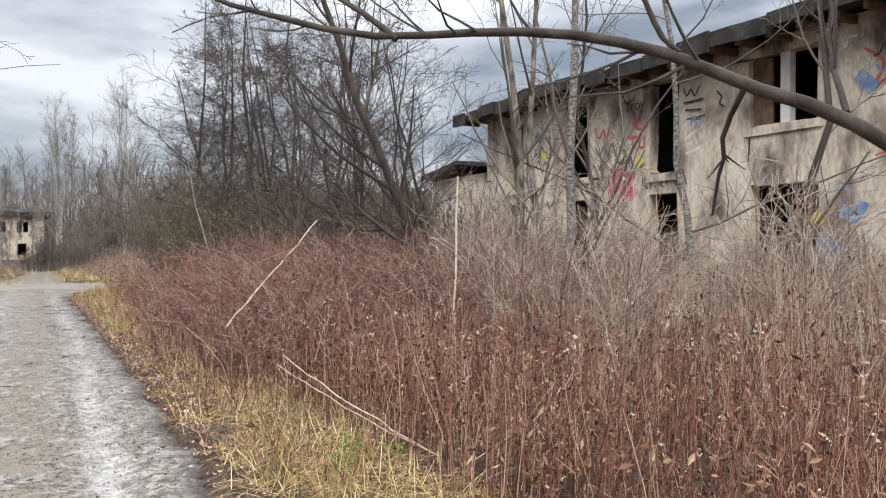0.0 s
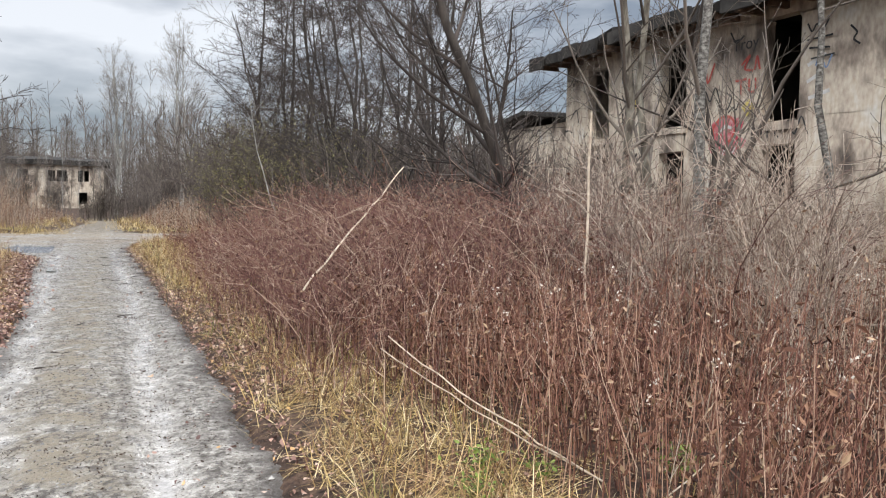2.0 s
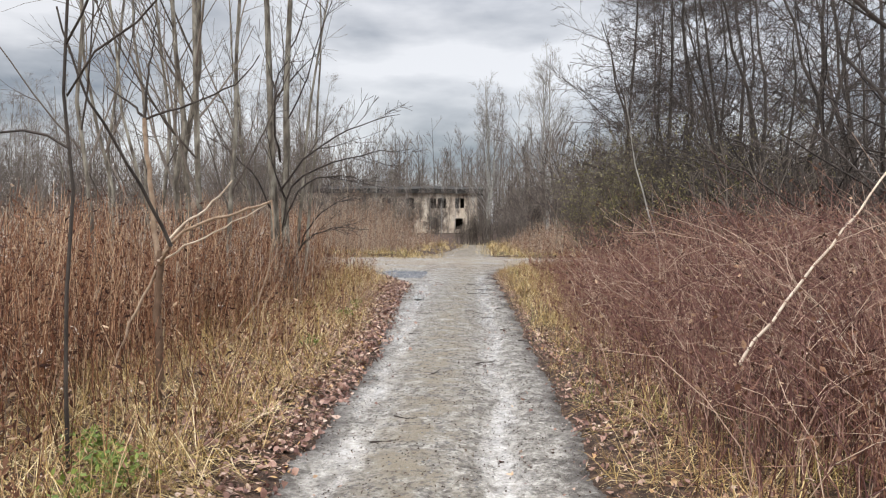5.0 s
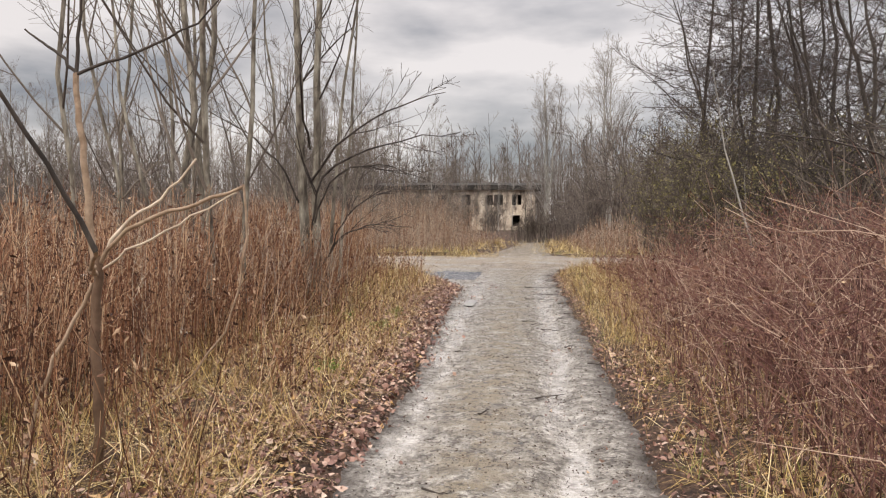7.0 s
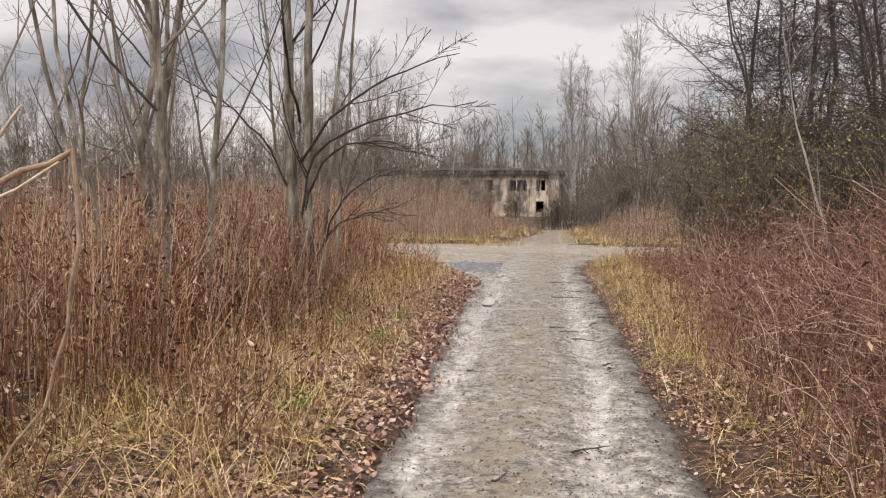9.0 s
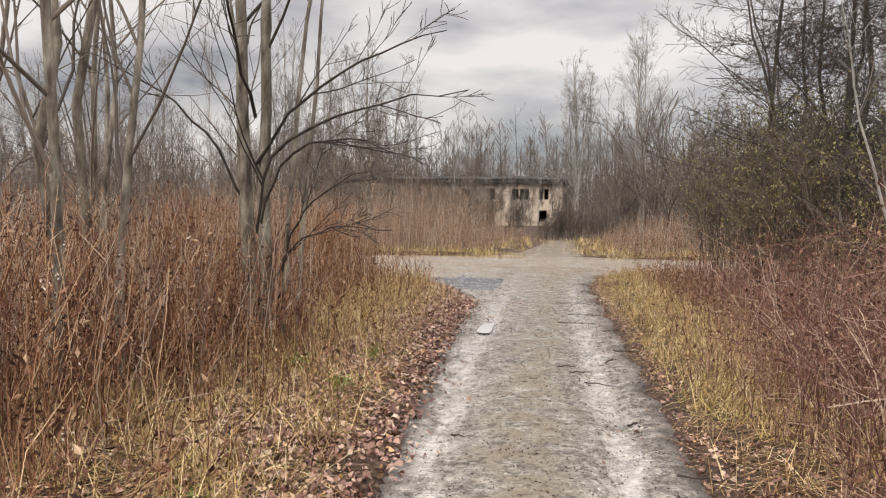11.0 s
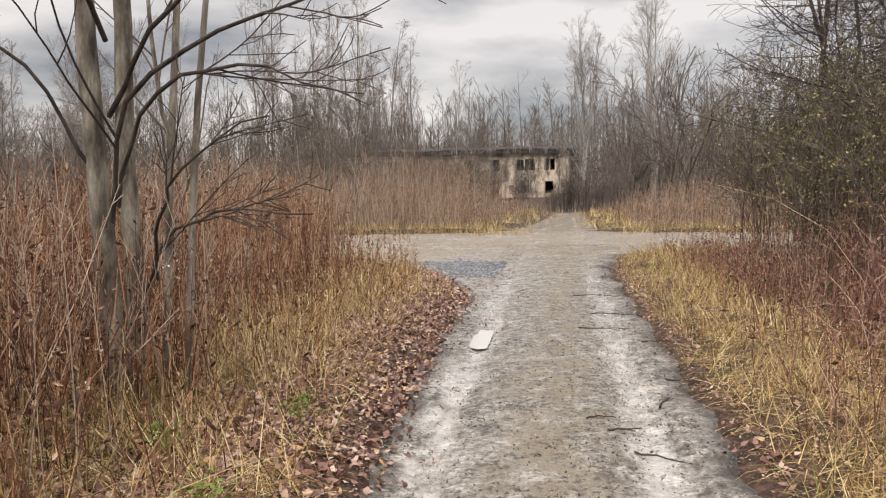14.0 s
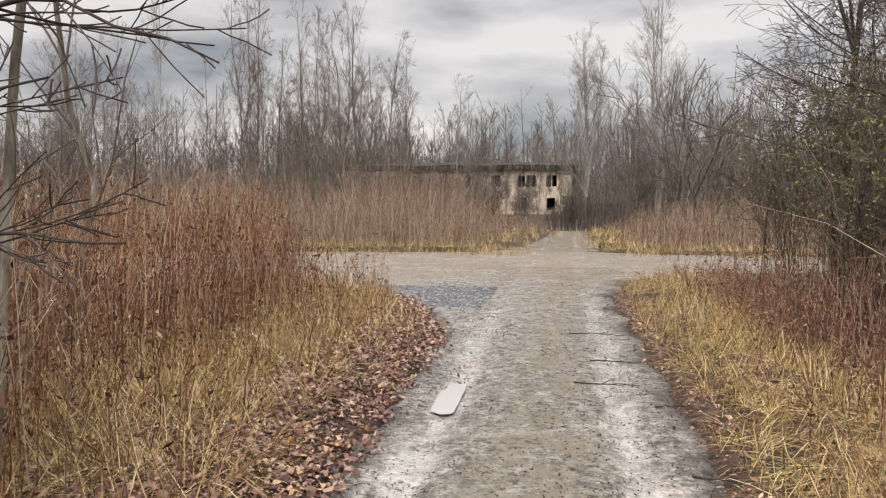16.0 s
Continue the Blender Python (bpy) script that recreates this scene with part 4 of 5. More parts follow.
# roadside tree near the start, its bough hanging over the weeds
root = tagged(new("bare_tree"), "dark roadside tree with a long bough over the weeds", "tree")
a, b = tube([(3.1, 0.9, -0.1), (3.0, 0.95, 1.2), (2.95, 0.9, 3.0), (3.1, 0.7, 6.0)], 0.11, 0.03, 12, 9, 0.01, rng)
v, q = strands(a, b, 9)
part("trunk", mesh_np("trunk", v, q, None, M_DARK, True), root)
bp_, br_ = tube([(2.98, 0.95, 1.35), (2.7, 1.35, 1.75), (2.51, 1.57, 1.97), (2.4, 1.63, 2.07), (2.27, 1.69, 2.1), (2.11, 1.78, 2.15), (1.92, 1.88, 2.265), (1.69, 1.99, 2.315), (1.43, 2.13, 2.325), (1.11, 2.29, 2.3), (0.75, 2.48, 2.35), (0.5, 2.6, 2.47)], 0.034, 0.007, 22, 7, 0.004, rng)
v, q = strands(bp_, br_, 7)
part("bough", mesh_np("bough", v, q, None, M_DARK, True), root, "long dark bough")
LP = [tube(p, 0.012, 0.005, 8, 5, 0.006, rng) for p in ([(1.92, 1.88, 2.265), (1.85, 1.91, 2.33), (1.8, 1.94, 2.45), (1.85, 1.9, 2.7)], [(1.11, 2.29, 2.3), (1.0, 2.4, 2.42), (0.8, 2.6, 2.6)], [(2.11, 1.78, 2.15), (2.2, 1.95, 2.0), (2.25, 2.05, 1.75)], [(2.4, 1.63, 2.07), (2.5, 1.8, 2.4), (2.6, 1.9, 2.8)])]
la, lb = np.concatenate([a for a, _ in LP]), np.concatenate([b for _, b in LP])
s1 = grow(rng, la, lb, 4, 0.2, 0.95, 40, 0.4, 5, 0.05, 0.12, 0.7)
s2 = grow(rng, bp_, br_, 14, 0.3, 0.98, 45, 0.16, 5, 0.1, 0.15, 0.4)
v, q = join(strands(la, lb, 5), strands(s1[0], np.maximum(s1[1], 0.0025), 3), strands(s2[0], np.maximum(s2[1], 0.0022), 3))
part("crown", mesh_np("crown", v, q, None, M_DARK, True), root, "dark bare side shoots")

# leaning bleached stick, tall pale reed, fallen stalks
for nm, lab, pts, r0, r1 in (("bleached_stick", "bleached straight stick leaning in purple shoots", [(1.9, 8.68, 0.76), (2.1, 8.83, 0.95), (3.25, 9.67, 1.98)], 0.010, 0.007), ("tall_stalk", "tall pale dead stalk standing in the weeds", [(3.7, 6.75, 0.0), (3.74, 6.8, 1.1), (3.82, 6.9, 2.35)], 0.013, 0.009),
                             ("fallen_stalk", "fallen pale stalk lying over grass and weeds", [(1.75, 5.9, 0.8), (2.05, 5.55, 0.52), (2.6, 4.9, 0.15)], 0.004, 0.006), ("fallen_stalk", "fallen pale stalk lying over grass and weeds", [(1.72, 5.95, 0.72), (2.15, 5.4, 0.4), (2.65, 5.0, 0.12)], 0.003, 0.005),
                             ("fallen_stalk", "thin pale stalk leaning across the weeds", [(4.2, 5.3, 0.8), (3.3, 4.6, 0.45), (2.6, 4.4, 0.25)], 0.003, 0.004), ("fallen_stalk", "thin pale stalk arching over dry grass", [(2.7, 13.6, 0.7), (2.2, 13.8, 0.75), (1.7, 14.2, 0.5)], 0.004, 0.005)):
    a, b = tube(pts, r0, r1, 12, 6, 0.006, rng)
    v, q = strands(a, b, 6)
    tagged(new(nm, mesh_np(nm, v, q, None, M_BLEACH, True)), lab, "stick" if "stick" in nm else "stalk")


def fallen_twig(x, y, ln, az, seed):
    r = np.random.default_rng(seed)
    p, w = tube([(0, 0, 0.008), (ln * 0.4, 0.03 * r.normal(), 0.014), (ln, 0.05 * r.normal(), 0.008)], 0.008, 0.003, 8, 5, 0.004, r)
    s = grow(r, p, w, 2, 0.3, 0.8, 40, 0.4, 4, 0, 0.1, 0.7, flat=0.9)
    v, q = join(strands(p, w, 5), strands(s[0] * np.array([1, 1, 0.7]), s[1], 4))
    ob = tagged(new("fallen_twig", mesh_np("fallen_twig", v, q, None, M_DARK, True)), "small dark wet twig lying on the track", "twig", "fallen twigs on the track")
    ob.matrix_basis = pose(x, y, float(road_z(np.array(x), np.array(y))[0]) + 0.004, 0, 0, az)


for n, (x, y, ln, az) in enumerate(((0.28, 17.35, 0.22, 25), (0.14, 20.94, 0.55, -5), (0.67, 17.9, 0.25, 80), (0.42, 17.0, 0.35, -35), (0.15, 17.55, 0.2, 10), (0.35, 12.6, 0.3, 40), (0.8, 18.7, 0.4, -15), (-0.1, 12.0, 0.15, 60), (-0.4, 9.6, 0.4, 5),
                                    (0.9, 14.3, 0.35, -20), (0.3, 21.9, 0.5, 0), (0.75, 20.2, 0.3, 15), (-0.3, 10.3, 0.18, -30), (0.7, 15.5, 0.25, 40), (-0.6, 15.0, 0.15, 0), (0.1, 23.5, 0.6, 4))):
    fallen_twig(x, y, ln, az, 40 + n)

# ---- far woods ----
rng = np.random.default_rng(21)
WOOD = "bare trees of the far woods"
protos = []
for i in range(6):
    protos.append(tree(rng, -40 + 3 * i, 118, "tall slender bare tree in the far woods", M_PALE if i == 0 else M_BARK, M_PTWIG if i == 0 else M_FAR, group=WOOD, height=12.5, r0=0.085, stems=1 + i % 2, spread=0.2, minr=0.0065, far=True))
for x, y, s in ((1.1, 74.0, 1.28), (6.6, 74.0, 1.52)):
    tree(rng, x, y, "tall pale bare tree with a rounded airy crown", M_PALE, M_PTWIG, group=WOOD, height=12.5 * s * 0.93, r0=0.12, stems=3, spread=0.16, minr=0.0075, far=True)
n = 0
while n < 100:
    x, y = rng.uniform(-62, 62), rng.uniform(48, 128)
    if abs(x) > 0.72 * (y + 6) or (-33 < x < 2.5 and 97 < y < 112) or (abs(x - 0.2) < 2.4 and y < 58) or (-0.065 * y - 0.5 < x < 2.2 + 0.01 * y and y < 97 and rng.uniform() > 0.1) or (13 < x < 24.5 and y < 47):
        continue
    s = rng.uniform(0.62, 1.05) * (0.86 if y < 70 else 1.05) * (1.08 if x < -8 else 1.0)
    copy_thing(protos[n % 6], pose(x, y, 0, 0, 0, rng.uniform(0, 360)) @ Matrix.Scale(s, 4))
    n += 1
# pale saplings before the far house
for n, x in enumerate((-8.8, -7.6, -6.3, -5.3, -4.6, -3.7, -3.1, -2.2, -0.9, -0.3, 0.2, 1.3)):
    copy_thing(protos[0 if n % 2 else 3], pose(x, 88 + 2 * (n % 4), 0, 0, 0, 61 * n) @ Matrix.Diagonal((0.4, 0.4, 0.62, 1)))
# young poles between the track and the woods on the left
for n in range(22):
    x, y = rng.uniform(-26, -6), rng.uniform(26, 46)
    if 27 < y < 38.5 and x > -14:
        y += 12
    copy_thing(protos[n % 6], pose(x, y, 0, 0, 0, rng.uniform(0, 360)) @ Matrix.Diagonal((0.55, 0.55, rng.uniform(0.5, 0.85), 1)))


def bush_mesh(r, height, width, n, k1, minr, foot):
    """A thicket of shoots from one root, arching outwards, with side twigs."""
    az = r.uniform(0, 2 * pi, n)
    lean = r.uniform(0.05, 1.0, n) ** 0.7
    k = 5
    t = np.linspace(0, 1, k)[None, :, None]
    top = np.stack([np.cos(az) * lean * width, np.sin(az) * lean * width, height * r.uniform(0.6, 1.05, n) * (1 - 0.35 * lean ** 2)], 1)[:, None]
    p = np.concatenate([top[..., :2] * t ** 1.4, top[..., 2:] * (1.5 * t - 0.5 * t ** 2)], -1)
    p[..., :2] += r.normal(size=(n, 1, 2)) * width * foot
    p[:, 1:] += r.normal(size=(n, k - 1, 3)) * height * 0.012
    w = minr * 2.2 * np.linspace(1, 0.35, k)[None] * r.uniform(0.7, 1.4, (n, 1))
    a = grow(r, p, w, k1, 0.2, 0.97, 40, 0.35, 3, 0.07, 0.18, 0.75)
    b = grow(r, *a, 2, 0.2, 0.95, 42, 0.6, 2, 0.04, 0.15, 0.8)
    return (p, w), a, b


def bush(r, label, m, height, width, n, k1, minr, name="bare_bush", group="", leaf=0, mleaf=None, size=0.02, foot=0.18):
    root = tagged(new(name), label, "bush", group)
    s, a, b = bush_mesh(r, height, width, n, k1, minr, foot)
    v, q = strands(s[0], s[1], 3)
    part("base", mesh_np("base", v, q, None, m, True), root)
    v, q = join(strands(a[0], np.maximum(a[1], minr), 3), strands(b[0], np.maximum(b[1], minr * 0.8), 3))
    part("crown", mesh_np("crown", v, q, None, m, True), root)
    if leaf:
        pts = np.concatenate([a[0][:, 2:].reshape(-1, 3), b[0].reshape(-1, 3)])
        c = pts[r.integers(0, len(pts), leaf)] + r.normal(size=(leaf, 3)) * 0.02
        v, t = leaves(c, size, r)
        part("foliage", mesh_np("foliage", v, None, t, mleaf), root, "sparse small yellow-green leaves")
    return root


BG = "grey bare bushes of the thicket"
bushes = []
for i in range(4):
    b = bush(rng, "grey-brown bare bush in the thicket", M_FAR if i % 2 else M_TWIG, 3.6, 1.7, 27, 5, 0.0075, group=BG)
    b.matrix_basis = pose(-20 - 3 * i, 63, 0)
    bushes.append(b)
n = 0
while n < 62:
    x, y = rng.uniform(-40, 42), rng.uniform(28, 96)
    if off_road(x, y) < 1.3 or abs(x) > 0.6 * (y + 4) or (-16 < x < 2 and y < 60) or (-0.06 * y - 0.5 < x < 2.6) or (14 < x < 24.5 and 30 < y < 46) or (-3 < x < 3.5 and y < 52):
        continue
    copy_thing(bushes[n % 4], pose(x, y, float(gz(x, y)), 0, 0, rng.uniform(0, 360)) @ Matrix.Scale(rng.uniform(0.7, 1.35) * (1 + y / 260), 4))
    n += 1
for x, y, s in ((4.6, 15.9, 0.85), (6.0, 12.6, 0.8), (5.2, 19.3, 0.9), (7.5, 15.5, 1.0), (8.6, 13.2, 0.8), (6.8, 17.8, 1.0), (8.5, 18.5, 1.05), (9.8, 21, 1.0), (6.2, 22.8, 0.95), (4.6, 21.4, 0.75), (9.5, 16, 0.8), (8.8, 23.5, 1.1), (6.5, 26, 1.1), (10.5, 27.5, 1.2),
                (12.5, 24, 1.2), (13, 28, 1.2), (8, 28.5, 1.1), (-8, 22, 0.7), (-10.5, 18, 0.75), (-12, 24, 0.8), (-7.5, 14.5, 0.65), (-9, 25.8, 0.75), (-14, 20, 0.9), (5.3, 9.0, 0.6), (9.9, 11.5, 0.62), (10.2, 7.2, 0.6), (8.8, 3.8, 0.6)):
    copy_thing(bushes[int(x * 7) % 4], pose(x, y, float(gz(x, y)), 0, 0, 50 * x) @ Matrix.Scale(s, 4))
# tall thicket before the left part of the far house, and behind it
for n in range(84):
    if n > 63:
        x, y, s = rng.uniform(-34, -7.6), rng.uniform(82, 100), rng.uniform(1.1, 1.75)
    elif n > 57:
        x, y, s = rng.uniform(-8.5, -4.2), rng.uniform(92, 99), rng.uniform(0.7, 1.3)
    elif n < 16:
        x, y, s = rng.uniform(-32, -7.5), rng.uniform(84, 100), rng.uniform(1.2, 1.7)
    elif n < 42:
        x, y, s = rng.uniform(-50, 40), rng.uniform(113, 128), rng.uniform(2.3, 3.3)
    else:
        x, y, s = rng.uniform(5, 34), rng.uniform(50, 98), rng.uniform(1.6, 2.6)
    copy_thing(bushes[1 if n % 3 else 3], pose(x, y, 0, 0, 0, rng.uniform(0, 360)) @ Matrix.Scale(s, 4))
for n in range(11):
    copy_thing(bushes[1 + 2 * (n % 2)], pose(-30.5 + 2.1 * n, 88 + 3 * (n % 3), 0, 0, 0, 47 * n) @ Matrix.Scale(1.25 + 0.12 * (n % 4), 4))
# pale twiggy shrubs before the near house
TS = "pale twiggy shrubs before the house"
shrubs = []
for i in range(3):
    b = bush(rng, "pale tan twiggy shrub standing before the house", M_SHRUB, 2.5, 1.0, 34, 7, 0.0031, name="twiggy_shrub", group=TS)
    shrubs.append(b)
for n, (x, y) in enumerate(((4.9, 5.6), (5.6, 6.6), (5.0, 8.3), (6.4, 8.6), (5.7, 9.9), (6.9, 9.6), (6.6, 7.4), (7.9, 6.2), (7.2, 11.4), (8.3, 11.5), (8.8, 8.4), (10.2, 5.2), (5.4, 12.2), (6.6, 13.2), (4.7, 7.0), (8.0, 4.6), (6.2, 6.8), (7.4, 8.2), (8.5, 7.2), (9.6, 8.4), (10.6, 9.6), (8.4, 9.9), (9.6, 11.0), (10.7, 12.3), (6.2, 11.2), (7.6, 12.2), (9.0, 12.8), (10.4, 14.4), (8.4, 14.6), (10.8, 16.4), (9.6, 17.6), (7.0, 5.4), (9.4, 5.8), (5.4, 7.9), (10.9, 18.6), (10.6, 7.4))):
    m = pose(x, y, float(gz(x, y)), 0, 0, 77 * n) @ Matrix.Scale(0.7 + 0.45 * ((n * 37) % 10) / 10, 4)
    if n < 3:
        shrubs[n].matrix_basis = m
    else:
        copy_thing(shrubs[n % 3], m)
# dark bush at the end of the track
for x, y, s in ((-0.8, 57.5, 0.5), (-0.1, 56.5, 0.68), (0.5, 57, 0.85), (1.0, 58, 0.72), (2.1, 59, 0.8), (3.2, 60, 0.9)):
    r = bush(rng, "dark dense bush closing the end of the track", M_TWIG if x < 1 else M_FAR, 3.2, 0.8 if x < 1 else 1.1, 40, 7, 0.0085, foot=0.55)
    r.matrix_basis = pose(x, y, 0, 0, 0, 70 * x) @ Matrix.Scale(s, 4)
# leafy bushes on the right
GB = "yellow-green leafed bushes by the junction"
for x, y, h, w in ((3.7, 24.6, 3.7, 1.2), (4.6, 26.3, 4.2, 1.4), (3.9, 22.6, 3.2, 1.1), (5.2, 23.2, 3.9, 1.3), (4.9, 20.6, 3.1, 1.2), (3.7, 28.0, 3.9, 1.1), (4.9, 28.6, 4.4, 1.3), (5.9, 25.0, 4.4, 1.4), (4.3, 18.8, 2.8, 1.1), (5.6, 21.6, 3.6, 1.3), (6.2, 19.4, 3.4, 1.3)):
    r = bush(rng, "tall bush with sparse small yellow-green leaves", M_DTWIG if y < 22 or x > 4.7 else M_TWIG, h, w, 46, 8, 0.0038, "leafy_bush", GB, 2600, M_GLEAF, 0.022)
    r.matrix_basis = pose(x, y, float(gz(x, y)))

# a deep belt of distant trunks and twigs closing the view
n = 1700
x, y = rng.uniform(-118, 118, n), rng.uniform(113, 160, n)
h = rng.uniform(7, 19.0, n) * (0.85 + 0.2 * ripple(x * 0.05, y * 0.05))
k = 3
t = np.linspace(0, 1, k)[None, :, None]
p = np.stack([x, y, x * 0], 1)[:, None] + np.stack([rng.normal(size=n) * 0.5, rng.normal(size=n) * 0.5, h], 1)[:, None] * t
w = np.linspace(0.09, 0.02, k)[None] * np.ones((n, 1))
a = grow(rng, p, w, 17, 0.06, 0.97, 34, 0.26, 2, 0.08, 0.07, 0.5)
b = grow(rng, *a, 2, 0.15, 0.95, 38, 0.6, 2, 0.05, 0.08, 0.7)
v, q = join(strands(p, w, 3), strands(a[0], np.maximum(a[1], 0.028), 3), strands(b[0], np.maximum(b[1], 0.022), 3))
tagged(new("far_woods", mesh_np("far_woods", v, q, None, M_FAR, True)), "distant grey-brown belt of bare woodland", "woods", kind="stuff")


# ---- weeds, shoots, grass, leaves, gravel ----
def field(r, n, x0, x1, y0, y1, keep):
    x, y = r.uniform(x0, x1, n), r.uniform(y0, y1, n)
    k = keep(x, y) > r.uniform(size=n)
    return x[k], y[k]


def weeds(name, label, r, x, y, h, m, rad=0.0032, lean=0.17, leaf=5, side=2, fluff=0.02, big=1.0):
    """Dry upright stems with short side shoots, shrivelled leaves and a few pale seed heads."""
    n = len(x)
    k = 4
    t = np.linspace(0, 1, k)[None, :, None]
    az = r.normal(0, 1.3, n) + 3 * ripple(x, y, 0.8)
    lean = lean * (0.8 + 0.5 * ripple(x + 2, y, 1.1))
    ln = np.abs(r.normal(size=n)) * lean * h
    top = np.stack([np.cos(az) * ln, np.sin(az) * ln, h * np.sqrt(np.maximum(0.2, 1 - (ln / h) ** 2))], 1)[:, None]
    p = np.stack([x, y, gz(x, y) - 0.02], 1)[:, None] + np.concatenate([top[..., :2] * t ** 1.6, top[..., 2:] * t], -1)
    p[:, 1:] += r.normal(size=(n, k - 1, 3)) * 0.022
    w = rad * r.uniform(0.7, 1.5, n)[:, None] * np.linspace(1.15, 0.45, k)[None]
    sets = [strands(p, w, 3)]
    if side:
        a = grow(r, p, w, side, 0.45, 0.98, 32, 0.2, 2, 0.12, 0.1, 0.75)
        sets.append(strands(a[0], np.maximum(a[1], rad * 0.5), 3))
    v, q = join(*sets)
    ob = tagged(new(name, mesh_np(name, v, q, None, m, True)), label, "weeds", kind="stuff")
    if leaf:
        i = r.integers(0, n, n * leaf)
        f = r.uniform(0.15, 1.0, n * leaf)[:, None]
        c = p[i, 0] + (p[i, -1] - p[i, 0]) * f + r.normal(size=(len(i), 3)) * 0.022
        v, t3 = leaves(c, r.choice([0.013, 0.019, 0.029], len(c)) * big, r, 0, 0.36)
        part("dry_leaves", mesh_np("dry_leaves", v, None, t3, M_DRYLEAF), ob, "shrivelled brown leaves")
        ob.children[0]["kind"] = "stuff"
    if fluff:
        i = np.nonzero(r.uniform(size=n) < fluff)[0]
        i = np.repeat(i, 9)
        c = p[i, -1] + r.normal(size=(len(i), 3)) * np.array([0.016, 0.016, 0.022])
        v, t3 = leaves(c, 0.009, r)
        b = part("seed_heads", mesh_np("seed_heads", v, None, t3, M_FLUFF), ob, "pale fluffy seed heads")
        b["kind"] = "stuff"
    return ob


def clump(x, y, s, lo=0.25):
    return lo + (1 - lo) * step01(-0.35, 0.35, ripple(x, y, s) + 0.5 * ripple(y + 4, x, s * 2.3))


rng = np.random.default_rng(31)
# right-hand weeds between the track and the house
x, y = field(rng, 21000, 1.9, 11.7, -4, 27.5, lambda x, y: step01(0.8, 1.6, off_road(x, y) - np.interp(y, [6, 8], [0.3, 0]) + 0.25 * ripple(x, y, 1.3)) * clump(x, y, 0.9, 0.45) * np.where(x > 6.5, 0.5, 1))
h = (0.62 + 1.05 * step01(1.2, np.interp(y, [8, 11], [4.8, 3.6]), off_road(x, y))) * rng.uniform(0.62, 1.12, len(x)) * (0.9 + 0.15 * ripple(x, y, 0.5))
sel = rng.uniform(size=len(x)) < np.interp(x, [2.4, 5.5], [0.1, 0.6])
weeds("red_weeds", "dense upright red-brown dead weeds", rng, x[~sel], y[~sel], h[~sel], M_RED, lean=0.26, leaf=11, side=3, fluff=0.1)
weeds("grey_weeds", "pale grey-tan dead weeds with feathery tops", rng, x[sel], y[sel], h[sel] * 1.12, M_GREYWEED, side=4, fluff=0.05)
x, y = field(rng, 3400, 2.1, 5.4, 0.5, 9, lambda x, y: step01(0.75, 1.5, off_road(x, y) + 0.2 * ripple(x, y, 1.6)) * clump(x, y, 1.6, 0.4))
weeds("red_weeds", "dense low red-brown weeds along the verge grass", rng, x, y, rng.uniform(0.5, 1.2, len(x)), M_RED, lean=0.25, leaf=9, side=3, fluff=0.1)
# left-hand weeds, densest along their edge
x, y = field(rng, 9000, -5.0, -1.7, 1, 27, lambda x, y: step01(1.1, 1.9, off_road(x, y) - np.interp(y, [7.5, 9.5, 23.0, 25.0], [0, 0.38, 0.45, 0.1]) + 0.25 * ripple(x, y, 1.3)) * clump(x, y, 1.1, 0.4))
h = (0.5 + 1.15 * step01(0.9, 2.3, off_road(x, y))) * rng.uniform(0.55, 1.12, len(x))
weeds("red_weeds", "dense dark rust-brown dead weeds edging the verge", rng, x, y, h, M_RUST, lean=0.3, leaf=12, fluff=0.05)
x, y = field(rng, 16000, -15, -1.6, -3, 28, lambda x, y: step01(1.1, 1.9, off_road(x, y) - np.interp(y, [7.5, 9.5, 23.0, 25.0], [0, 0.38, 0.45, 0.1]) + 0.25 * ripple(x, y, 1.3)) * clump(x, y, 0.9, 0.5) * np.where(x < -7, 0.5, 1))
h = (0.75 + 1.0 * step01(1.0, 2.7, off_road(x, y))) * rng.uniform(0.62, 1.12, len(x)) * (0.92 + 0.13 * ripple(x, y, 0.5))
sel = rng.uniform(size=len(x)) < 0.2
weeds("red_weeds", "dense upright rust-brown dead weeds", rng, x[~sel], y[~sel], h[~sel], M_RUST, lean=0.24, leaf=11, side=3, fluff=0.1)
weeds("grey_weeds", "pale grey-tan dead weeds with feathery tops", rng, x[sel], y[sel], h[sel] * 1.05, M_GREYWEED, side=5, fluff=0.08)
x, y = field(rng, 3600, -3.6, -1.1, 0, 27, lambda x, y: step01(0.35, 0.9, off_road(x, y)) * clump(x, y, 1.9, 0.0))
weeds("red_weeds", "low broken rust-brown weeds straying over the verge grass", rng, x, y, rng.uniform(0.3, 0.95, len(x)), M_RUST, lean=0.5, leaf=11, side=3, fluff=0.04)
x, y = field(rng, 500, 1.7, 3.4, 15, 30, lambda x, y: step01(0.3, 0.9, off_road(x, y)) * clump(x, y, 1.9, 0.0))
weeds("red_weeds", "low broken red-brown weeds straying over the verge grass", rng, x, y, rng.uniform(0.3, 0.95, len(x)), M_RED, lean=0.5, leaf=9, side=3, fluff=0.04)
x, y = field(rng, 900, -4.0, -2.45, 13.2, 17.6, lambda x, y: clump(x, y, 1.5, 0.4))
weeds("red_weeds", "tall rust-brown weeds round the foot of the trees", rng, x, y, rng.uniform(0.6, 1.4, len(x)), M_RUST, lean=0.3, leaf=10, side=4, fluff=0.12)
x, y = field(rng, 180, -4.2, -2.3, 13.2, 18.0, lambda x, y: clump(x, y, 1.5, 0.4))
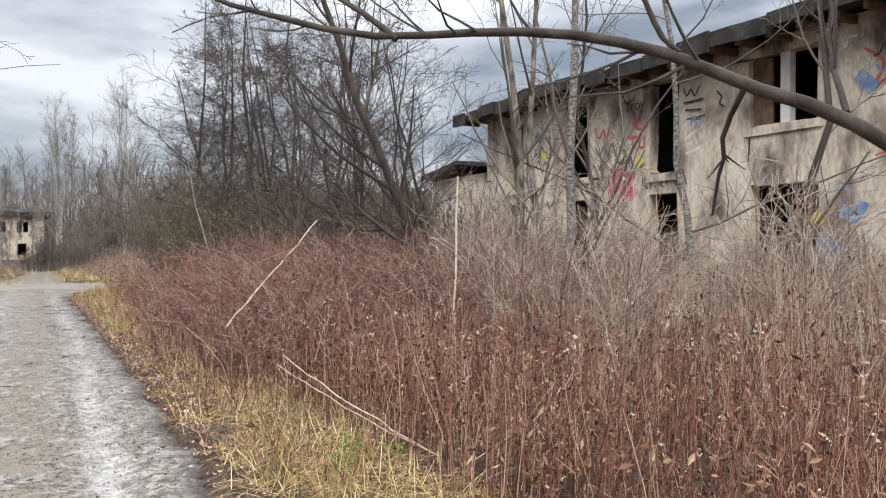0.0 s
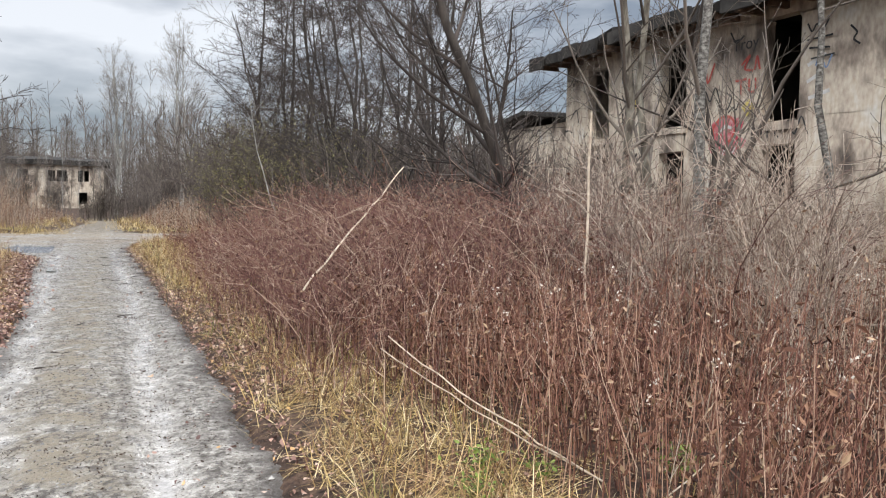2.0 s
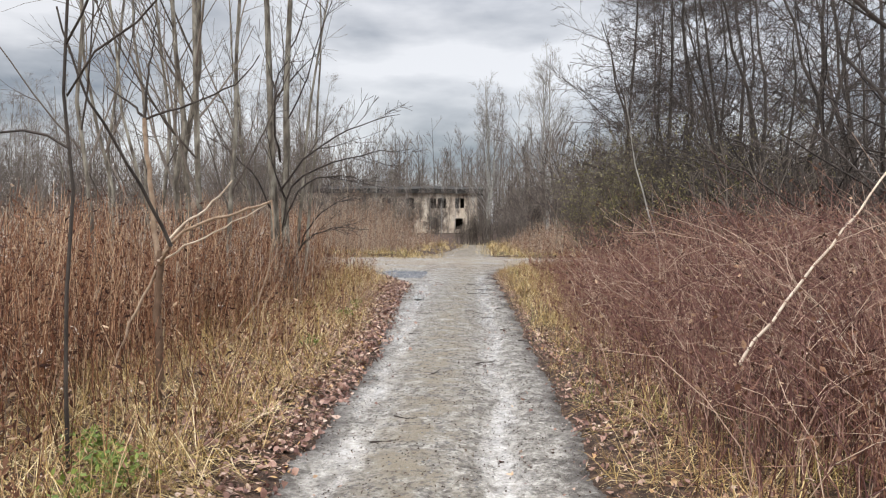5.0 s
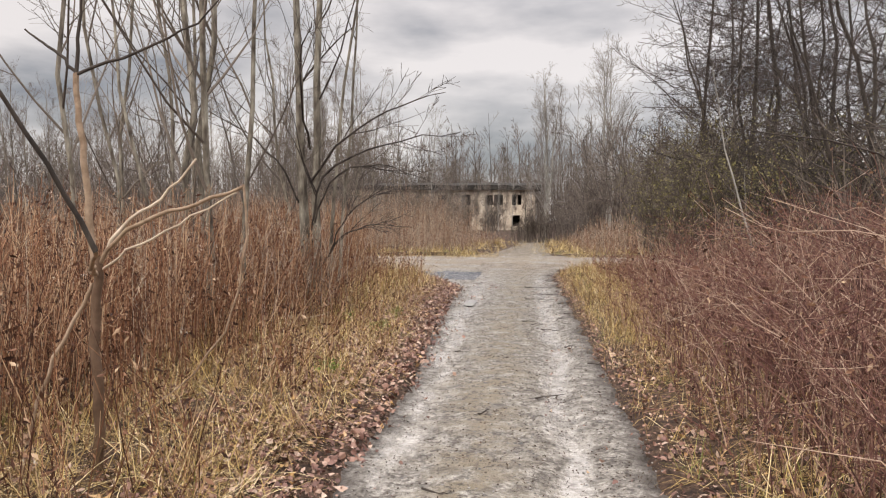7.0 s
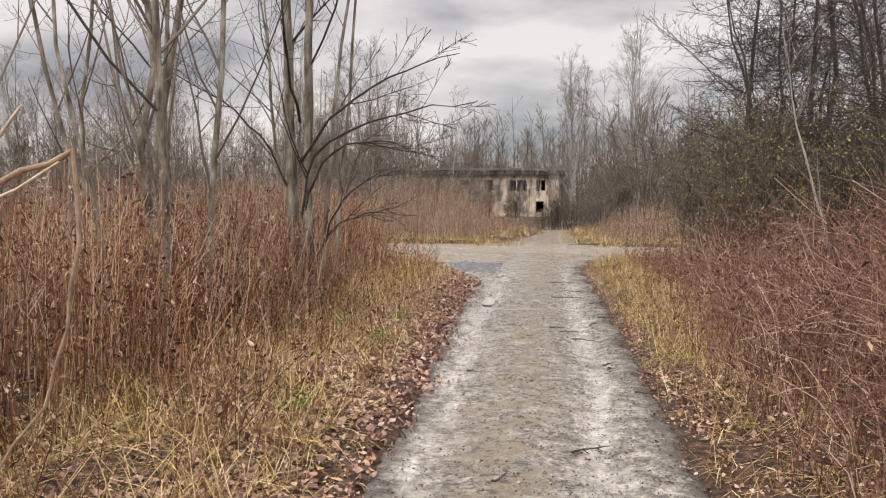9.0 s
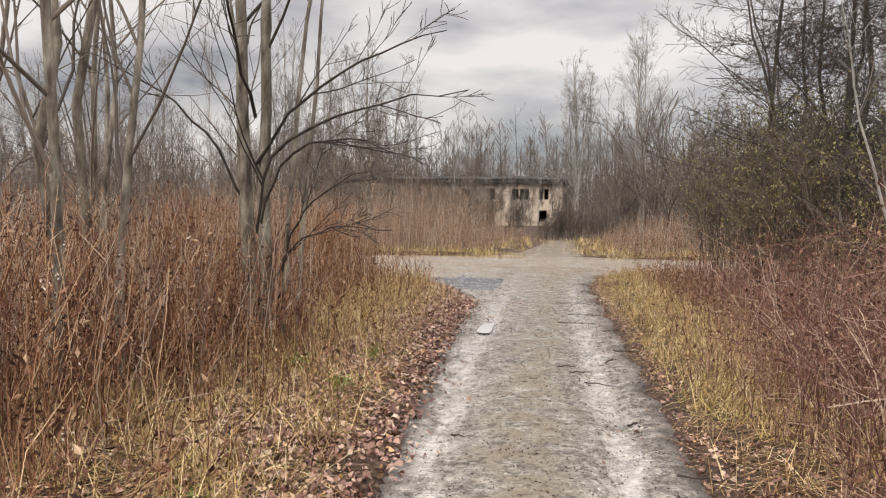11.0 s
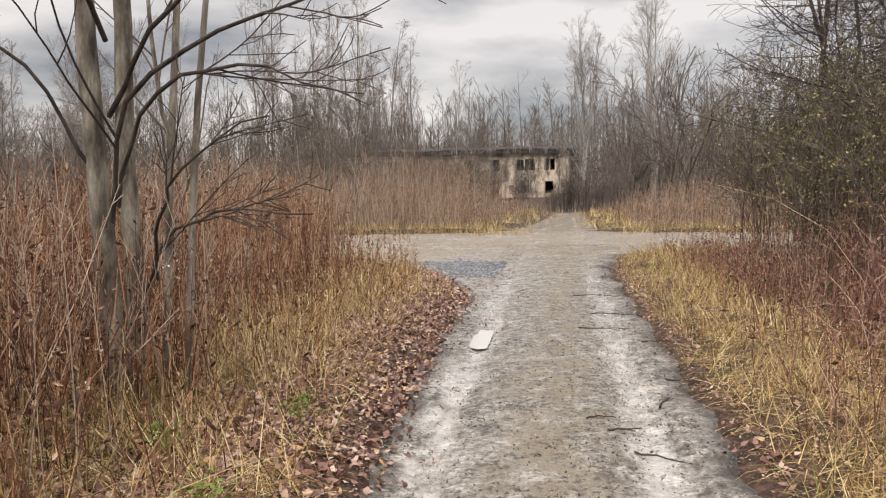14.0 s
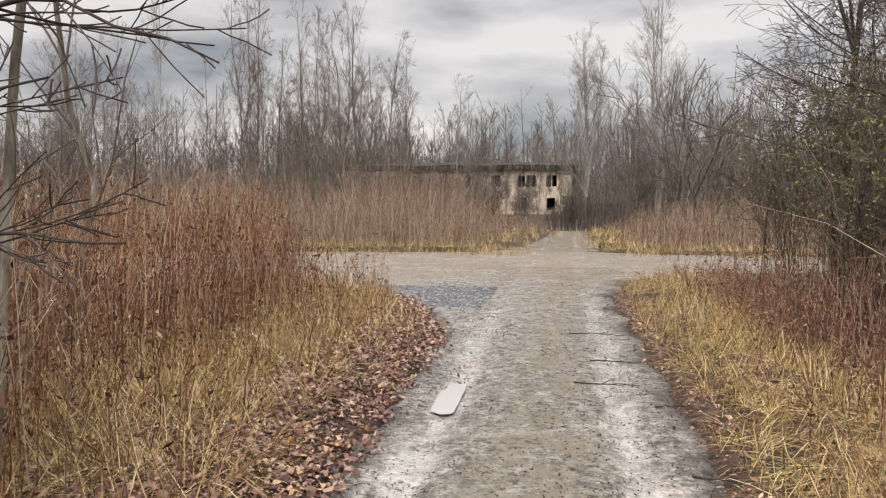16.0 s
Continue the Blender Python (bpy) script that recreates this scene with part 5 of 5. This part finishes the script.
weeds("grey_weeds", "tan thin suckers round the foot of the trees", rng, x, y, rng.uniform(0.9, 1.9, len(x)), M_SHRUB, lean=0.4, leaf=3, side=7, fluff=0.05)
# beyond the crossing
x, y = field(rng, 17000, -24, 15, 38.3, 58, lambda x, y: step01(0.5, 1.5, off_road(x, y)) * clump(x, y, 0.5, 0.5) * (np.abs(x) < 0.6 * y) * np.interp(y, [44, 56], [1, 0.4]))
h = (0.6 + (1.35 + 0.75 * (x < -1.5)) * step01(0.8, 4.0, off_road(x, y))) * rng.uniform(0.45, 1.2, len(x)) * (0.9 + 0.2 * ripple(x, y, 0.5))
sel = rng.uniform(size=len(x)) < 0.5
weeds("red_weeds", "far stand of red-brown dead weeds", rng, x[sel], y[sel], h[sel], M_FARWEED, rad=0.0038, lean=0.45, side=4, leaf=8, fluff=0.08, big=1.5)
weeds("grey_weeds", "far stand of pale tan dead weeds", rng, x[~sel], y[~sel], h[~sel], M_GREYWEED, rad=0.0038, lean=0.45, side=4, leaf=6, fluff=0.12, big=1.5)
# arching purple shoots at the right edge
x, y = field(rng, 5200, 1.3, 5.2, 5.5, 21.5, lambda x, y: step01(0.12, 0.7, off_road(x, y) + 0.2 * ripple(x, y, 1.7)) * np.interp(y, [6.5, 9, 14.5, 18.5], [0.1, 1, 0.9, 0.08]))
n = len(x)
k = 5
t = np.linspace(0, 1, k)[None, :, None]
h = rng.uniform(0.8, 1.75, n) * np.interp(x, [1.4, 1.9, 2.7, 5], [0.3, 0.6, 0.95, 1.15])
az = rng.normal(pi, 1.9, n)
out = np.clip(np.abs(rng.normal(size=n)), 0, 1.6) * 0.62 * h
arch = np.stack([np.cos(az) * out, np.sin(az) * out, h], 1)[:, None]
p = np.stack([x, y, gz(x, y) - 0.02], 1)[:, None] + np.concatenate([arch[..., :2] * t ** 1.7, arch[..., 2:] * (1.55 * t - 0.6 * t ** 2.2)], -1)
p[:, 1:] += rng.normal(size=(n, k - 1, 3)) * 0.015
w = 0.0036 * rng.uniform(0.7, 1.4, n)[:, None] * np.linspace(1.2, 0.4, k)[None]
a = grow(rng, p, w, 5, 0.25, 0.97, 48, 0.42, 3, -0.02, 0.25, 0.75)
v, q = join(strands(p, w, 3), strands(a[0], np.maximum(a[1], 0.0017), 3))
shoots = tagged(new("purple_shoots", mesh_np("purple_shoots", v, q, None, M_PURPLE, True)), "thicket of thin arching purple-red shoots", "shrubs", kind="stuff")
c = a[0].reshape(-1, 3)
v, t3 = leaves(c[rng.integers(0, len(c), 9000)], 0.02, rng)
part("dry_leaves", mesh_np("dry_leaves", v, None, t3, M_DRYLEAF), shoots, "shrivelled brown leaves")["kind"] = "stuff"


def grass(name, label, r, x, y, ln, m, wid=0.0024, droop=1.2, per=11):
    """Long bent blades."""
    n = len(x)
    k = 4
    t = np.linspace(0, 1, k)[None, :, None]
    az = np.repeat(r.uniform(0, 2 * pi, n // per + 1), per)[:n] + r.normal(size=n) * 0.8
    lie = np.clip(0.35 + np.abs(r.normal(size=n)) * droop * 0.95, 0.35, 1.8)
    d = np.stack([np.cos(az) * np.sin(lie * 0.9), np.sin(az) * np.sin(lie * 0.9), np.cos(lie * 0.75)], 1)[:, None] * ln[:, None, None]
    p = np.stack([x, y, gz(x, y) - 0.01], 1)[:, None] + d * t
    p[..., 2] -= (ln * lie * 0.33)[:, None] * t[..., 0] ** 2.4
    p[..., 2] = np.maximum(p[..., 2], gz(p[..., 0], p[..., 1]) + 0.008)
    w = wid * r.uniform(0.6, 1.4, n)[:, None] * np.array([1, 0.9, 0.65, 0.12])[None]
    v, q = ribbons(p, w)
    return tagged(new(name, mesh_np(name, v, q, None, m, True)), label, "grass", kind="stuff")


rng = np.random.default_rng(41)


def tufts(r, n, per, x0, x1, y0, y1, keep, spread=0.07):
    x, y = field(r, n, x0, x1, y0, y1, keep)
    return (np.repeat(x, per) + r.normal(size=len(x) * per) * spread, np.repeat(y, per) + r.normal(size=len(x) * per) * spread)


def verge_r(x, y):
    d = off_road(x, y)
    lim = np.interp(y, [5, 8], [0.85, 1.3])
    return step01(-0.04, 0.2, d) * (1 - 0.9 * step01(lim, lim + 0.8, d)) * clump(x, y, 2.3, 0.25)


def straw_stretch(y):
    """How much pale grass the right verge bears: little along the arching shoots."""
    return np.interp(y, [7.0, 10.0, 13.5, 16.0], [1, 0.35, 0.35, 1])


def verge_l(x, y):
    d = off_road(x, y)
    return step01(0.14, 0.5, d) * (1 - 0.9 * step01(1.7, 2.8, d)) * clump(x, y, 2.3, 0.12)


x, y = tufts(rng, 3600, 12, 0.9, 4.8, -3, 31, lambda x, y: verge_r(x, y) * (0.35 + 0.65 * straw_stretch(y)))
grass("brown_grass", "matted rusty-brown dead grass on the verge", rng, x, y, rng.uniform(0.15, 0.5, len(x)), M_BROWNGRASS, droop=1.4)
x, y = tufts(rng, 10500, 13, 0.9, 4.8, -3, 31, lambda x, y: verge_r(x, y) * straw_stretch(y))
grass("straw_grass", "matted straw-coloured dead grass on the verge", rng, x, y, rng.uniform(0.14, 0.46, len(x)), M_STRAW, droop=2.2)
x, y = tufts(rng, 5200, 12, -6, -1.0, -3, 29, verge_l)
grass("brown_grass", "matted rusty-brown dead grass on the verge", rng, x, y, rng.uniform(0.18, 0.55, len(x)), M_BROWNGRASS, droop=1.4)
x, y = tufts(rng, 13000, 13, -6, -1.0, -3, 29, lambda x, y: verge_l(x, y) * np.interp(y, [10, 14, 22, 25], [1, 0.9, 0.9, 1]))
grass("straw_grass", "matted straw-coloured dead grass on the verge", rng, x, y, rng.uniform(0.2, 0.66, len(x)), M_STRAW, droop=2.0)
x, y = tufts(rng, 3000, 7, 0.8, 2.4, -3, 30, lambda x, y: step01(-0.05, 0.05, off_road(x, y)) * (1 - step01(0.4, 0.7, off_road(x, y))) * clump(x, y, 2.2, 0.5) * (0.15 + 0.85 * straw_stretch(y)))
grass("straw_grass", "short flattened dead grass fringing the track", rng, x, y, rng.uniform(0.10, 0.3, len(x)), M_STRAW, 0.0016, 1.7, 7)
x, y = tufts(rng, 1500, 13, -14, 10, 36.4, 39.6, lambda x, y: (np.abs(x - 0.2) > 1.4) * step01(36.4, 37.3, y + 0.4 * ripple(x, y, 0.9)) * clump(x, y, 0.9, 0.3), 0.1)
grass("straw_grass", "bleached dead grass edging the crossing", rng, x, y, rng.uniform(0.15, 0.55, len(x)), M_STRAW, 0.005, 1.0)
x, y = tufts(rng, 2300, 12, -14, 9, 36.6, 56, lambda x, y: step01(-1.1, 0.2, off_road(x, y)) * (1 - step01(0.9, 2.2, off_road(x, y))) * clump(x, y, 0.9, 0.5))
grass("straw_grass", "pale tall dead grass beyond the crossing", rng, x, y, rng.uniform(0.15, 0.6, len(x)), M_STRAW, 0.005, 0.8)
x, y = tufts(rng, 900, 12, -14, 12, 28.0, 38.5, lambda x, y: step01(-0.9, -0.1, off_road(x, y)) * clump(x, y, 0.9, 0.2) + 0.06 * (np.abs(x) > 3))
grass("brown_grass", "flattened tan grass creeping over the crossing", rng, x, y, rng.uniform(0.06, 0.25, len(x)), M_BROWNGRASS, 0.004, 1.6)
x, y = tufts(rng, 3800, 11, -6, 5, -2, 31, lambda x, y: (verge_r(x, y) * (x > 0) + verge_l(x, y) * (x < 0)) * (0.08 + step01(-0.2, 0.4, ripple(x + 9, y, 0.9))) * np.where(x > 0, 0.3 + np.interp(y, [6, 12, 17], [1.1, 0.7, 1.3]) * straw_stretch(y), 0.45))
grass("green_grass", "olive green grass tufts on the verge", rng, x, y, rng.uniform(0.12, 0.42, len(x)), M_GREEN)
x, y = tufts(rng, 620, 10, -9, 6, 36.0, 40, lambda x, y: step01(-0.9, 0.2, off_road(x, y)) * clump(x, y, 1.1, 0.2))
grass("green_grass", "olive green grass at the far edge of the crossing", rng, x, y, rng.uniform(0.08, 0.25, len(x)), M_GREEN, 0.005)

x, y = tufts(rng, 1300, 13, -4.4, -1.9, 13.5, 21, lambda x, y: step01(0.6, 1.0, off_road(x, y)) * clump(x, y, 1.9, 0.1))
grass("straw_grass", "bent straw-coloured grass round the foot of the trees", rng, x, y, rng.uniform(0.25, 0.7, len(x)), M_STRAW, droop=2.1)

# fallen leaves
x, y = field(rng, 110000, -3.4, -0.75, -3, 28, lambda x, y: step01(-0.28, 0.06, off_road(x, y) + 0.1 * ripple(x, y, 2.3)) * (1 - 0.85 * step01(0.3, 1.3, off_road(x, y) + 0.15 * ripple(x, y, 1.2))) * clump(x, y, 1.5, 0.5))
x2, y2 = field(rng, 70000, 0.6, 3.2, -3, 30, lambda x, y: step01(-0.22, 0.06, off_road(x, y) + 0.1 * ripple(x, y, 2.3)) * (1 - 0.93 * step01(np.where((y > 7.5) & (y < 15), 0.7, 0.0), np.where((y > 7.5) & (y < 15), 1.5, 0.28), off_road(x, y))) * clump(x, y, 1.5, 0.4) * np.interp(y, [5, 9, 14, 19], [0.7, 1.0, 1.0, 0.45]))
x4, y4 = field(rng, 24000, -4.4, -1.5, 13.5, 21, lambda x, y: step01(0.3, 0.8, off_road(x, y)) * clump(x, y, 1.5, 0.4))
x3, y3 = field(rng, 2200, -1.2, 1.2, -3, 26, lambda x, y: 0.5 * step01(0.2, 0.9, np.abs(x)))
x, y = np.concatenate([x, x2, x3, x4]), np.concatenate([y, y2, y3, y4])
z = np.where(off_road(x, y) > 0.02, gz(x, y), np.maximum(gz(x, y), road_z(x, y)[0])) + rng.uniform(0.006, 0.03, len(x))
v, t = broad_leaves(np.stack([x, y, z], 1), np.where(x > 0, 0.016, 0.02), rng, 0.45)
tagged(new("leaf_litter", mesh_np("leaf_litter", v, None, t, M_LIT)), "damp brown fallen leaves along the track", "leaves", kind="stuff")

# crumbs of rotten leaf and bark trodden into the track
x, y = field(rng, 38000, -1.5, 1.3, -2, 33, lambda x, y: (off_road(x, y) < -0.03) * clump(x, y, 2.1, 0.35))
v, t = leaves(np.stack([x, y, road_z(x, y)[0] + 0.004], 1), 0.0105, rng, 0.5, 0.45)
tagged(new("leaf_crumbs", mesh_np("leaf_crumbs", v, None, t, M_SOIL)), "dark crumbs of rotten leaf trodden into the track", "leaves", kind="stuff")

# green herbs
HG = "small green herbs on the verge"
for n, (x, y, s) in enumerate(((-2.1, 8.85, 0.6), (-1.65, 8.25, 0.7), (-1.5, 8.1, 0.7), (-1.85, 8.5, 0.7), (-1.6, 7.8, 0.7), (-1.64, 15.6, 0.6), (-1.54, 12.8, 0.6), (-1.69, 17.06, 0.6), (-2.2, 16.3, 0.7), (2.1, 5.3, 0.6), (2.35, 5.1, 0.5), (1.9, 5.0, 0.5), (2.9, 4.2, 0.5), (3.1, 4.9, 0.6), (2.4, 14.6, 0.6))):
    c = rng.normal(size=(90, 3)) * np.array([0.11, 0.11, 0.06]) * s + np.array([0, 0, 0.2 * s])
    c[:, 2] = np.maximum(c[:, 2], 0.02)
    v, t = leaves(c, 0.032 * s, rng, 0.4)
    root = tagged(new("green_herb"), "small fresh green herb growing in dead grass", "herb", HG)
    part("foliage", mesh_np("foliage", v, None, t, M_BRIGHT), root)
    st = np.stack([np.zeros((12, 3)) + rng.normal(size=(12, 3)) * np.array([0.03, 0.03, 0]), c[:12]], 1)
    v, q = strands(st, np.full((12, 2), 0.002), 3)
    part("base", mesh_np("base", v, q, None, M_GREEN), root)
    root.location = (x, y, float(gz(x, y)))


def pebbles(name, label, r, x, y, size, m):
    n = len(x)
    o = np.array([[1, 0, 0], [-0.9, 0.1, 0], [0.1, 0.8, 0], [0, -0.8, 0.1], [0, 0, 0.6], [0, 0, -0.6]], float)
    a = r.uniform(0, 2 * pi, n)
    rot = np.zeros((n, 3, 3))
    rot[:, 0, 0], rot[:, 0, 1], rot[:, 1, 0], rot[:, 1, 1], rot[:, 2, 2] = np.cos(a), -np.sin(a), np.sin(a), np.cos(a), r.uniform(0.5, 1, n)
    v = np.einsum("nij,kj->nki", rot, o) * (size * r.lognormal(0, 0.4, n))[:, None, None] * r.uniform(0.8, 1.2, (n, 6, 1)) + np.stack([x, y, road_z(x, y)[0]], 1)[:, None]
    f = np.array([[0, 2, 4], [2, 1, 4], [1, 3, 4], [3, 0, 4], [2, 0, 5], [1, 2, 5], [3, 1, 5], [0, 3, 5]])
    t = (np.arange(n)[:, None, None] * 6 + f[None]).reshape(-1, 3)
    tagged(new(name, mesh_np(name, v.reshape(-1, 3), None, t, m)), label, "gravel", kind="stuff")


x, y = field(rng, 26000, -1.3, 1.3, -2, 27, lambda x, y: (off_road(x, y) < -0.05) * (0.35 + 0.65 * step01(0.25, 0.0, np.abs(x + 0.05) - 0.35)) * clump(x, y, 1.9, 0.45))
pebbles("gravel", "small wet stones bedded in the track", rng, x, y, 0.0075, M_STONE)
x2, y2 = field(rng, 9000, -3.6, -1.2, 25.6, 28.4, lambda x, y: (off_road(x, y) < 0.05) * 1.0)
x, y = field(rng, 9000, -5.0, -0.9, 23.5, 29.5, lambda x, y: (off_road(x, y) < -0.02) * step01(1.2, 0.2, np.abs(x + 2.2) * 0.8 + np.abs(y - 27) * 0.35))
x, y = np.concatenate([x, x2]), np.concatenate([y, y2])
pebbles("gravel", "blue-grey chippings spread at the junction", rng, x, y, 0.018, M_BLUESTONE)
